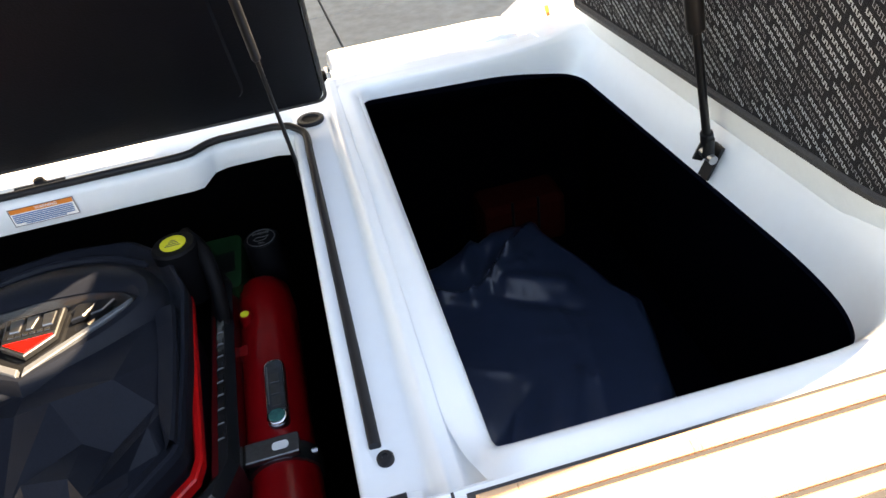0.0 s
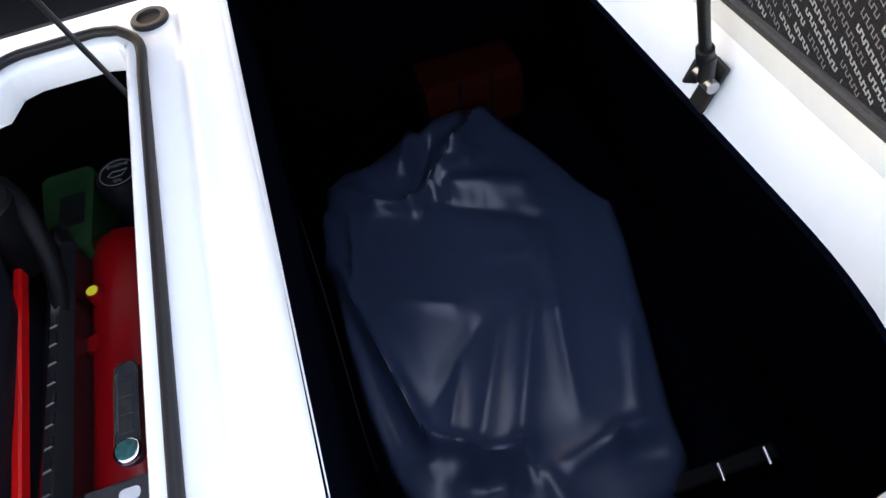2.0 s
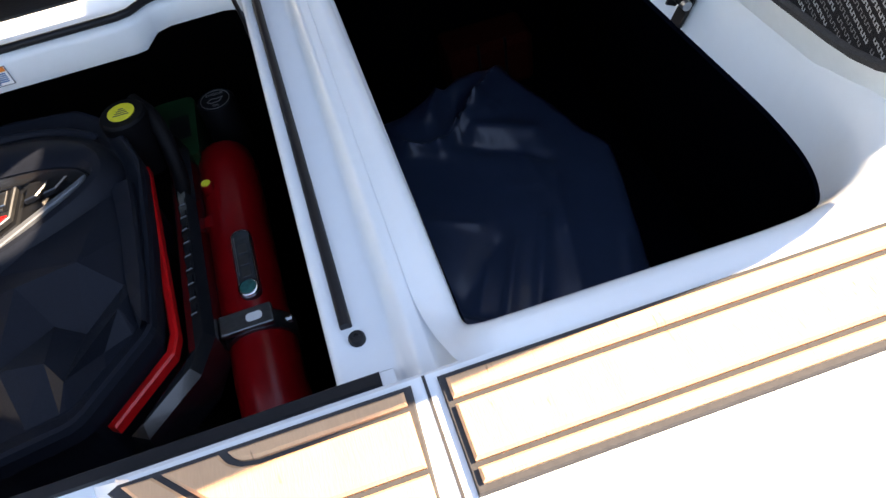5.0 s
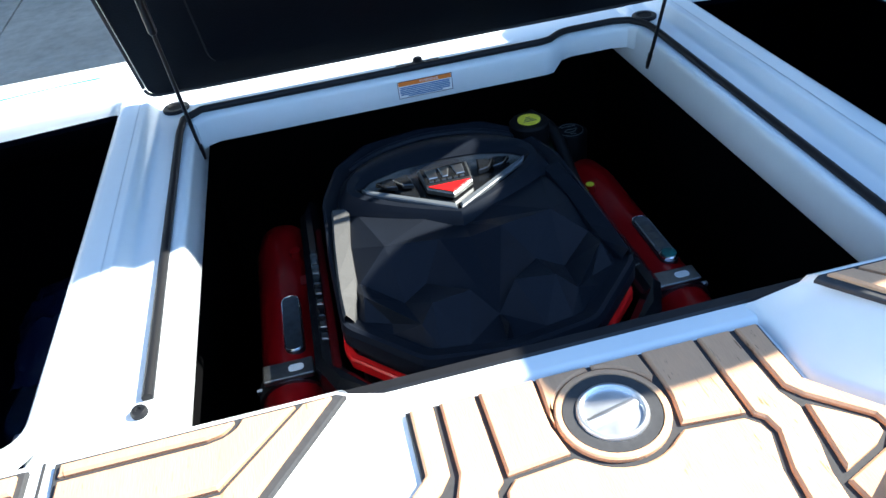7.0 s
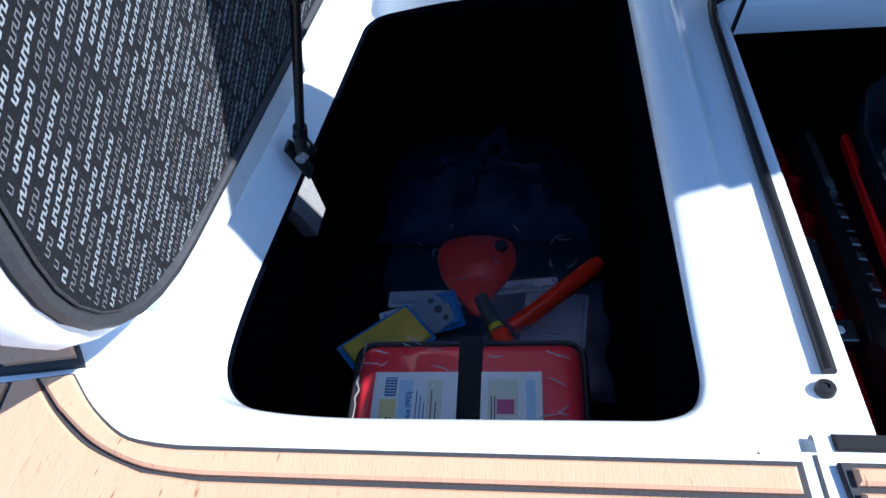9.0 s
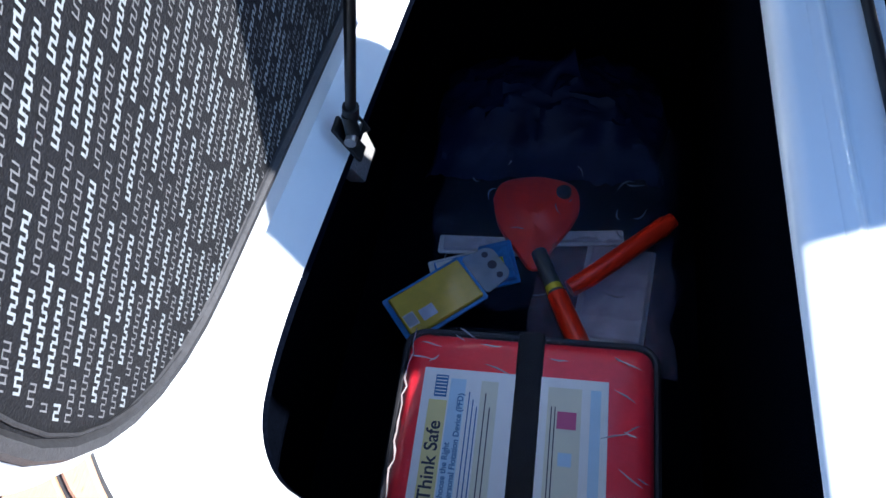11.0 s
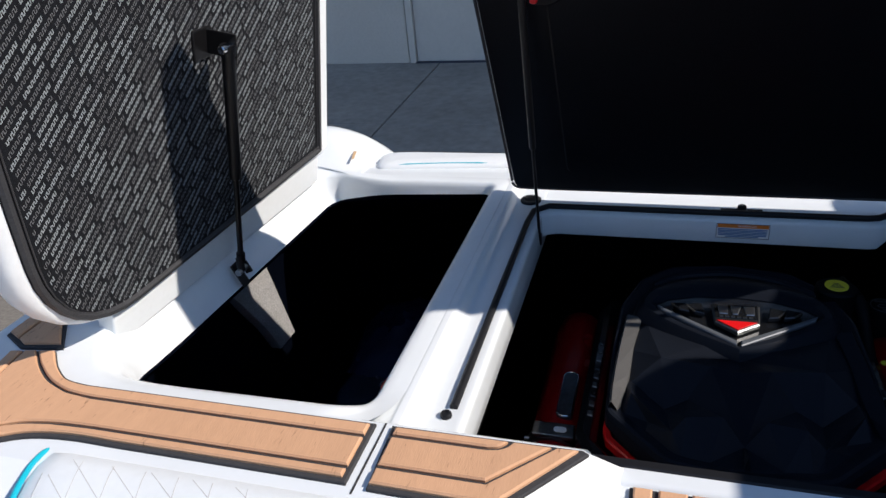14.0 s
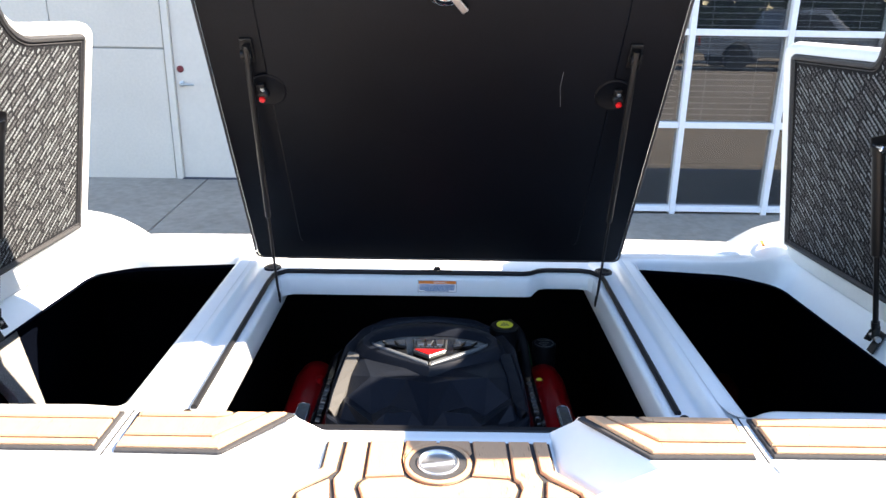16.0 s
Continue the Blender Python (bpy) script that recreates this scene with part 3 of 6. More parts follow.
def plinth():
    bm = bmesh.new()
    foot = [(0.205, 0.050), (0.211, 0.016), (0.212, -0.074), (0.279, -0.146), (0.292, -0.160)]
    top = [(0.262, 0.012), (0.270, 0.0095), (0.282, 0.000), (0.357, -0.130), (0.364, -0.145)]
    rows = [[(x, y, STEP - 0.01) for x, y in foot]]
    for f, z in ((0.04, STEP + 0.002), (0.14, STEP + 0.010), (0.86, TOP - 0.011), (0.94, TOP - 0.004), (0.98, TOP - 0.001), (1.0, TOP)):
        rows.append([(a[0] + (c[0] - a[0]) * f, a[1] + (c[1] - a[1]) * f, z) for a, c in zip(foot, top)])
    add_loft(bm, rows, False)
    # flat top, far step down to the engine bay
    add_loft(bm, [[(x, y, TOP) for x, y in top + [(0.372, -0.16)]], [(0.60, y, TOP) for x, y in top + [(0.372, -0.16)]]], False)
    add_loft(bm, [[(0.262, 0.012, TOP), (0.585, 0.012, TOP)], [(0.257, 0.0165, TOP - 0.003), (0.585, 0.0165, TOP - 0.003)], [(0.253, 0.018, TOP - 0.010), (0.585, 0.018, TOP - 0.010)], [(0.232, 0.024, 0.02), (0.585, 0.024, 0.02)]], False)
    add_loft(bm, [[(0.60, 0.0125, TOP), (1.39, 0.0125, TOP)], [(0.60, -0.16, TOP), (1.39, -0.16, TOP)]], False)
    return bm


both("plinth", plinth, GELCOAT, "white moulded ledge under the decking pads")
bm = bmesh.new()
add_loft(bm, [[(-0.52, 0.072, -0.06), (0.52, 0.072, -0.06)], [(-0.52, 0.070, 0.022), (0.52, 0.070, 0.022)], [(-0.52, 0.066, 0.0275), (0.52, 0.066, 0.0275)], [(-0.52, 0.030, 0.028), (0.52, 0.030, 0.028)],
              [(-0.27, 0.024, 0.026), (0.27, 0.024, 0.026)], [(-0.27, 0.021, STEP), (0.27, 0.021, STEP)], [(-0.31, -0.14, STEP), (0.31, -0.14, STEP)], [(-0.36, -0.30, STEP), (0.36, -0.30, STEP)],
              [(-0.36, -0.33, STEP - 0.02), (0.36, -0.33, STEP - 0.02)], [(-0.36, -0.335, -0.30), (0.36, -0.335, -0.30)]], False)
deck("step", bm, GELCOAT, "white moulded step in the ledge", True)

# the ledge runs on towards the cockpit beside the seat backs
both("front_ledge", lambda: loft([[(0.377 + 0.06 * t, -0.16 - 0.30 * t, TOP - 0.03 * (t > 0) - 0.09 * t * t) for t in (0, 0.25, 0.5, 0.75, 1.0)], [(1.0, -0.16 - 0.30 * t, TOP - 0.03 * (t > 0) - 0.07 * t * t) for t in (0, 0.25, 0.5, 0.75, 1.0)], [(1.08, -0.16 - 0.30 * t, TOP - 0.005 * (t > 0) - 0.05 * t * t) for t in (0, 0.25, 0.5, 0.75, 1.0)], [(1.39, -0.16 - 0.30 * t, TOP - 0.05 * t * t) for t in (0, 0.25, 0.5, 0.75, 1.0)]], False), GELCOAT, "white moulded ledge above the seats")
both("front_fascia", lambda: loft([[(0.437, -0.46, 0.0), (1.39, -0.46, 0.037)], [(0.437, -0.48, -0.5), (1.39, -0.48, -0.5)]], False), GELCOAT)

# gunwales and hull outside the lids
def gunwale():
    bm = bmesh.new()
    secs = []
    for y, xo, z in ((-0.30, 1.405, 0.080), (0.0, 1.40, 0.0865), (0.5, 1.385, 0.0865), (0.9, 1.375, 0.088), (1.12, 1.372, 0.090), (1.24, 1.368, 0.06), (1.32, 1.36, -0.03), (1.62, 1.34, -0.14)):
        secs.append([(1.225, y, min(0.0862, z - 0.001)), (xo - 0.06, y, z + 0.002), (xo - 0.02, y, z - 0.006), (xo, y, z - 0.03), (xo + 0.01, y, z - 0.09), (xo - 0.005, y, -0.4), (xo - 0.03, y, -0.95)])
    add_loft(bm, secs, False)
    return bm


both("gunwale", gunwale, GELCOAT, "white hull side and gunwale")
def corner_deck():
    """The raised round quarter of the deck beside the rear bolster."""
    xs_, n = [0.995 + 0.025 * k for k in range(16)], 14
    rows = []
    for j in range(n + 1):
        row = []
        for x in xs_:
            y0 = 1.007 + 0.119 * (x - 0.97)
            y = y0 + (1.36 - y0) * j / n
            crest = np.interp(x, [0.99, 1.03, 1.07, 1.11, 1.16, 1.22, 1.32, 1.36], [0.040, 0.070, 0.092, 0.107, 0.119, 0.122, 0.104, 0.070])
            base = np.interp(x, [0.97, 1.33], [0.0500, 0.0820])
            t = min(1.0, max(0.0, (y - y0) / 0.15))
            t = t * t * (3 - 2 * t)
            back = max(0.0, (y - 1.20) / 0.16)
            row.append((x - 0.02 * back, y, base + (crest - base) * t - 0.16 * back ** 2))
        rows.append([(xs_[0] - 0.002, row[0][1], min(0.025, row[0][2] - 0.012))] + row)
    return loft(rows, False)


both("corner_deck", corner_deck, GELCOAT, "white rounded quarter of the deck")
both("deck_strip", lambda: loft([[(0.56, y, a), (0.80, y, b), (0.97, y, c), (1.03, y, d)] for y, a, b, c, d in ((1.0, 0.0530, 0.0520, 0.0500, 0.0480), (1.04, 0.052, 0.051, 0.049, 0.046), (1.12, 0.040, 0.040, 0.038, 0.035), (1.20, 0.022, 0.022, 0.020, 0.018), (1.34, -0.06, -0.06, -0.06, -0.06), (1.60, -0.15, -0.15, -0.15, -0.15))], False), GELCOAT, "white rear deck")
deck("transom", loft([[(-1.34, 1.27, -0.06), (1.34, 1.27, -0.06)], [(-1.33, 1.34, -0.075), (1.33, 1.34, -0.07)], [(-1.32, 1.60, -0.155), (1.32, 1.60, -0.155)], [(-1.32, 1.63, -0.20), (1.32, 1.63, -0.20)], [(-1.2, 1.60, -0.95), (1.2, 1.60, -0.95)]], False), GELCOAT, "white hull end")
deck("hull_bottom", box((-1.27, -2.2, -0.96), (1.27, 1.60, -0.93)), GELCOAT)

# engine bay walls
bm = loft([ring([(-0.462, 0.07, -0.055, 0.02), (0.462, 0.07, -0.055, 0.02), (0.475, 1.0, -0.03, 0.02), (-0.475, 1.0, -0.03, 0.02)]), ring([(-0.555, 0.06, -0.12, 0.02), (0.555, 0.06, -0.12, 0.02), (0.555, 1.32, -0.04, 0.02), (-0.555, 1.32, -0.04, 0.02)]),
           ring([(-0.55, 0.06, -0.80, 0.02), (0.55, 0.06, -0.80, 0.02), (0.55, 1.32, -0.80, 0.02), (-0.55, 1.32, -0.80, 0.02)])])
bm.faces.new([bm.verts.new(p) for p in ((-0.56, 0.05, -0.798), (0.56, 0.05, -0.798), (0.56, 1.33, -0.798), (-0.56, 1.33, -0.798))])
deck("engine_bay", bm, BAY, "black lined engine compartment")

# rubber gasket round the engine bay
line = curve([(-0.484, 0.140, 0.019), (-0.484, 0.5, 0.026), (-0.483, 0.80, 0.033)], 4) + curve([(-0.478, 0.855, 0.035), (-0.445, 0.884, 0.036)], 3) + [Vector((0.25, 0.883, 0.037))] + curve([(0.272, 0.888, 0.037), (0.30, 0.91, 0.037), (0.325, 0.918, 0.037)], 4) + \
    [Vector((0.425, 0.918, 0.037))] + curve([(0.455, 0.907, 0.037), (0.481, 0.87, 0.034), (0.483, 0.80, 0.033)], 4) + curve([(0.484, 0.5, 0.026), (0.484, 0.140, 0.019)], 4)
deck("gasket", tube(line, 0.007, 12), RUBBER, "black rubber hatch gasket", True)
deck("seal_strip", slab([(-0.505, 0.050), (0.505, 0.050), (0.505, 0.0665), (-0.505, 0.0665)], 0.02, 0.0315, 0.002), RUBBER, "black rubber seal along the step")
for s in (1, -1):
    m = pose(s * 0.492, 0.122, 0.013)
    deck("bumper", turned([(0.0095, 0), (0.0095, 0.007), (0.0078, 0.0095), (0.0036, 0.0097), (0.0030, 0.008)], 20, m), RUBBER, "round bumper with a screw", True)
    m = pose(s * 0.497, 0.922, 0.0285)
    deck("drain_rim", turned([(0.026, 0.001), (0.026, 0.006), (0.0235, 0.008), (0.017, 0.008), (0.015, 0.003), (0.014, -0.01)], 28, m), RUBBER, "black drain ring", True)
    # black disc paints the drain's inner shade; the divider has no hole here
    deck("drain_hole", turned([(0.0152, 0.0045), (0.008, 0.004), (0.0, 0.004)], 24, m), CAP_BLACK, "black disc for the shade inside the drain", True)
deck("latch_pin", add_tube(turned([(0.012, 0.0), (0.012, 0.004), (0.0095, 0.006), (0.0095, 0.011), (0.006, 0.0135)], 18, pose(-0.004, 0.915, 0.03)), [(-0.05, 0.915, 0.030), (0.04, 0.915, 0.030)], 0.004, 6), RUBBER, "black latch striker pin", True)

# warning label on the back coaming
label = deck("warning_label", box((-0.059, 0.8645, -0.017), (0.054, 0.8665, 0.019)), PAPER, "white warning label with orange heading")
def on_label(name, x0, x1, z0, z1, mat, d=0.0005):
    return part(name, moved(box((x0, 0.8645 - d, z0 - 0.0045), (x1, 0.8643, z1 - 0.0045)), BO), mat, label)


on_label("heading", -0.057, 0.052, 0.0135, 0.0225, ORANGE)
for k in range(6):
    w = (0.052, 0.0525, 0.052, 0.0525, 0.051, 0.036)[k]
    on_label("print_line", -0.003 - w, -0.003 + w - 0.001 * (k % 2), 0.0112 - 0.0037 * k - 0.0024, 0.0112 - 0.0037 * k, INK_BLUE)
for a, c, e, g in ((-0.059, 0.054, 0.0225, 0.0235), (-0.059, 0.054, -0.0125, -0.0115), (-0.059, -0.058, -0.0125, 0.0235), (0.053, 0.054, -0.0125, 0.0235)):
    on_label("border", a, c, e, g, INK, 0.0007)
writing("heading_word", "WARNING", 0.008, BO @ pose(0.006, 0.8637, 0.0135, 90), PAPER, label)

# foam decking pads: grey base, tan planks with grooves between
def pad(name, base, planks, label_text, base_z=TOP, h0=0.006, h1=0.012):
    p = thing(name, Matrix.Translation((0, 0, base_z)), label_text, "deck pad", "foam decking pads")
    part("base", slab(base, 0, h0, 0.0015), GROOVE, p, "dark grey foam base")
    for k, q in enumerate(planks):
        part("plank", slab(q, h0 - 0.002, h1, 0.0025), TAN, p)
    return p


def smooth_line(pts, n=5):
    return [(p.x, p.y) for p in curve([(x, y, 0) for x, y in pts], n)]


SIDE_BASE = [(0.557, 0.004), (1.06, 0.004)] + smooth_line([(1.085, 0.006), (1.12, 0.014), (1.163, 0.044), (1.196, 0.077)]) + [(1.284, 0.062), (1.250, -0.140), (1.188, -0.202)] + smooth_line([(1.165, -0.178), (1.141, -0.155), (1.081, -0.124), (1.009, -0.113), (0.93, -0.113)]) + [(0.557, -0.113)]
SP1 = [(0.564, -0.003), (1.06, -0.003)] + smooth_line([(1.083, -0.001), (1.117, 0.008), (1.158, 0.037), (1.193, 0.072)]) + [(1.224, 0.067)] + smooth_line([(1.19, 0.036), (1.140, 0.002), (1.085, -0.019), (1.03, -0.025)]) + [(0.564, -0.025)]
SP2 = [(0.564, -0.031), (1.03, -0.031)] + smooth_line([(1.085, -0.025), (1.143, -0.003), (1.194, 0.033), (1.229, 0.067)]) + [(1.250, 0.063), (1.221, -0.128), (1.192, -0.154)] + smooth_line([(1.164, -0.128), (1.110, -0.100), (1.05, -0.089), (0.98, -0.086)]) + [(0.564, -0.086)]
SP3 = [(0.564, -0.092), (0.98, -0.092)] + smooth_line([(1.05, -0.095), (1.108, -0.106), (1.162, -0.134), (1.191, -0.162)], 5) + [(1.227, -0.131), (1.256, 0.062), (1.277, 0.058), (1.243, -0.138), (1.188, -0.193)] + smooth_line([(1.165, -0.169), (1.143, -0.148), (1.083, -0.117), (1.009, -0.106), (0.93, -0.106)]) + [(0.564, -0.106)]
MID_BASE = [(0.532, 0.004), (0.262, 0.005), (0.253, 0.0), (0.350, -0.118), (0.356, -0.120), (0.526, -0.117)]
MP1 = [(0.524, -0.003), (0.362, -0.002)] + smooth_line([(0.366, -0.008), (0.374, -0.014), (0.388, -0.017)]) + [(0.524, -0.017)]
MP2 = [(0.524, -0.023), (0.388, -0.023)] + smooth_line([(0.372, -0.020), (0.361, -0.013), (0.354, -0.002)]) + [(0.303, -0.002), (0.376, -0.077), (0.524, -0.077)]
MP3 = [(0.524, -0.083), (0.374, -0.083), (0.295, -0.002), (0.267, -0.001), (0.357, -0.112), (0.524, -0.110)]
for s in (1, -1):
    f = (lambda q: q) if s > 0 else mirror
    pad("deck_pad", f(SIDE_BASE), [f(q) for q in (SP1, SP2, SP3)], "tan foam deck pad with dark grooves beside a locker")
    pad("deck_pad", f(MID_BASE), [f(q) for q in (MP1, MP2, MP3)], "short tan foam deck pad with a mitred end")
    pad("deck_pad", f([(1.19, 0.087), (1.275, 0.075), (1.335, 0.105), (1.33, 0.60), (1.245, 0.60), (1.245, 0.16)]), [f([(1.20, 0.094), (1.272, 0.083), (1.292, 0.094), (1.288, 0.59), (1.252, 0.59), (1.250, 0.155)]), f([(1.299, 0.097), (1.329, 0.111), (1.324, 0.59), (1.295, 0.59)])], "tan foam deck pad running along the gunwale")

both("joint_gap", lambda: box((0.5435, -0.125, TOP - 0.002), (0.5465, 0.012, TOP + 0.0008)), GROOVE, "dark joint between the ledge plates")
# step pad, planks round a chrome pull
CX, CY, CR = 0.004, -0.0535, 0.0605
step_base = [(0.208, 0.0165), (0.208, -0.073), (0.284, -0.155), (0.30, -0.25), (-0.292, -0.25), (-0.276, -0.155), (-0.200, -0.073), (-0.200, 0.0165)]
def arc(a0, a1, r=CR, n=9):
    return [(CX + r * math.cos(radians(a0 + (a1 - a0) * k / n)), CY + r * math.sin(radians(a0 + (a1 - a0) * k / n))) for k in range(n + 1)]


step_side = [
    [(0.178, 0.0135), (0.203, 0.0135), (0.203, -0.071), (0.278, -0.154), (0.245, -0.195), (0.175, -0.225), (0.170, -0.19), (0.226, -0.168), (0.242, -0.152), (0.239, -0.134), (0.192, -0.092), (0.180, -0.075)],
    [(0.187, -0.102), (0.213, -0.122), (0.231, -0.137), (0.2345, -0.144), (0.233, -0.153), (0.219, -0.163), (0.176, -0.180)],
    [(0.133, 0.0135), (0.170, 0.0135), (0.1715, -0.079), (0.180, -0.103), (0.172, -0.145), (0.162, -0.178), (0.155, -0.25), (0.120, -0.25), (0.131, -0.165), (0.144, -0.123), (0.141, -0.106), (0.133, -0.098)],
    [(0.067, 0.0135), (0.127, 0.0135), (0.127, -0.094), (0.062, -0.088), (0.069, -0.052), (0.069, -0.03)],
]
step_planks = step_side + [[(0.008 - x, y) for x, y in q] for q in step_side] + [
    [(-0.055, 0.0135), (0.001, 0.0135), (0.001, 0.0085)] + arc(92, 180) + [(-0.0575, -0.03), (-0.055, 0.0)],
    [(0.007, 0.0135), (0.061, 0.0135), (0.064, -0.02)] + arc(25, 88, CR + 0.0005)[0:] + [(0.007, 0.0085)],
    [(-0.114, -0.100), (-0.052, -0.095)] + arc(228, 312, CR + 0.006) + [(0.060, -0.095), (0.122, -0.100), (0.133, -0.111), (0.136, -0.123), (0.123, -0.163), (0.112, -0.25), (-0.104, -0.25), (-0.115, -0.163), (-0.128, -0.123), (-0.125, -0.111)],
]
sp = pad("step_pad", step_base, step_planks, "tan foam step pad with scuffs around a chrome pull", STEP, 0.005, 0.011)
# the collar of foam round the pull
bm = loft([[(CX + r * math.cos(2 * math.pi * k / 40), CY + r * math.sin(2 * math.pi * k / 40), z) for k in range(40)] for r, z in ((0.0588, 0.003), (0.0588, 0.0095), (0.0570, 0.011), (0.0515, 0.011), (0.0500, 0.003))])
part("collar", bm, TAN, sp)
part("collar_ring", loft([[(CX + r * math.cos(2 * math.pi * k / 40), CY + r * math.sin(2 * math.pi * k / 40), z) for k in range(40)] for r, z in ((0.0502, 0.003), (0.0502, 0.0100), (0.0378, 0.0100), (0.0378, 0.003))]), GROOVE, sp, "grey foam ring")
SATIN = material("satin_chrome", (0.82, 0.83, 0.85), 0.42, 1.0, blotch=0.04, blotch_scale=30, rough_vary=0.06)
pull = thing("flush_pull", (CX, CY, STEP + 0.004), "round chrome flush pull set in the step pad", "pull handle")
pull.scale = (0.86, 0.86, 0.95)
part("bezel", turned([(0.0435, 0.0), (0.0435, 0.007), (0.0415, 0.0098), (0.0385, 0.010), (0.0365, 0.0085), (0.0355, 0.004)], 44), SATIN, pull, "", True)
part("dish", turned([(0.0357, 0.005), (0.0345, -0.002), (0.031, -0.007), (0.022, -0.0105), (0.010, -0.012), (0.0, -0.0122)], 44), SATIN, pull, "polished round dish", True)
grip = [(p.x, p.y) for p in ring([(-0.0345, -0.0065, 0, 0.005), (0.0345, -0.0065, 0, 0.005), (0.0345, 0.0065, 0, 0.005), (-0.0345, 0.0065, 0, 0.005)], 4, 6)]
part("grip_bar", loft([[(x * f, y * g, z) for x, y in grip] for f, g, z in ((0.97, 0.6, 0.001), (1.0, 1.0, 0.004), (1.0, 0.9, 0.0068), (0.97, 0.5, 0.0082))], True, True), SATIN, pull, "", True).matrix_local = pose(0, 0, 0, 0, 0, 12)

# ---- seat backs and rear bolsters ----
def seat_back(s):
    c = thing("seat_back", (s * 0.80, -0.3, -0.3), "white padded vinyl seat back with turquoise piping", "seat back", "seat backs")
    o = Vector((s * 0.80, -0.3, -0.3))
    prof = [(-0.128, 0.070), (-0.130, 0.083), (-0.140, 0.091), (-0.165, 0.095), (-0.19, 0.0945), (-0.22, 0.092), (-0.25, 0.086), (-0.30, 0.075), (-0.40, 0.040), (-0.52, -0.03), (-0.60, -0.12), (-0.62, -0.29)]
    rows = []
    for y, z in prof:
        e = 1.026 - 0.9 * max(0.0, -0.135 - y) ** 1.5
        xb = np.interp(-y, [0.128, 0.14, 0.175, 0.212, 0.25, 0.30, 0.62], [0.362, 0.358, 0.280, 0.218, 0.155, 0.09, 0.05])
        zb = min(z - 0.002, np.interp(-y, [0.128, 0.14, 0.175, 0.212, 0.25, 0.30, 0.62], [0.066, 0.086, 0.078, 0.072, 0.064, 0.045, -0.32]))
        g = min(1.0, (z - zb) / 0.012)
        xs_ = [xb - 0.003, xb - 0.0015, xb, xb + 0.004, xb + 0.05 * g + 0.006, xb + 0.12 * g + 0.012, 0.60, 0.75, 0.85, 0.93, e - 0.045, e - 0.018, e - 0.004, e]
        zs_ = [0.0 - z - 0.25, zb - z - 0.01, zb - z - 0.002, zb - z, (zb - z) * 0.35, 0, 0, 0, 0, 0, 0, -0.003, -0.010, -0.03]
        rows.append([Vector((s * x, y, z + dz)) - o for x, dz in zip(xs_, zs_)])
    part("cushion", loft(rows, False), VINYL, c, "", True)
    pts = [Vector((s * (1.024 - 0.9 * max(0.0, -0.135 - y) ** 1.5 + 0.001), y, z - 0.004)) - o for y, z in prof[:10]]
    part("piping", tube(curve(pts, 4), 0.0042, 8), BLUE, c, "turquoise piping", True)
    for run, gap, first in ((-1.55, 0.066, 1.094), (-0.375, 0.053, 0.998)):
        for k in range(8):
            pts = []
            for j in range(15):
                y = -0.150 - 0.017 * j
                x = first - gap * k + run * (-0.150 - y)
                if 0.62 < x < 1.026 - 0.9 * max(0.0, -0.135 - y) ** 1.5 - 0.03:
                    pts.append(Vector((s * x, y, float(np.interp(-y, [-p[0] for p in prof], [p[1] for p in prof])) + 0.0002)) - o)
            if len(pts) > 2:
                part("quilting_seam", tube(pts, 0.00045, 5), THREAD, c)
    part("seam", tube(curve([Vector((s * 0.545, y, z + 0.0003)) - o for y, z in prof[1:4]], 3), 0.0016, 6), THREAD, c)
    return c


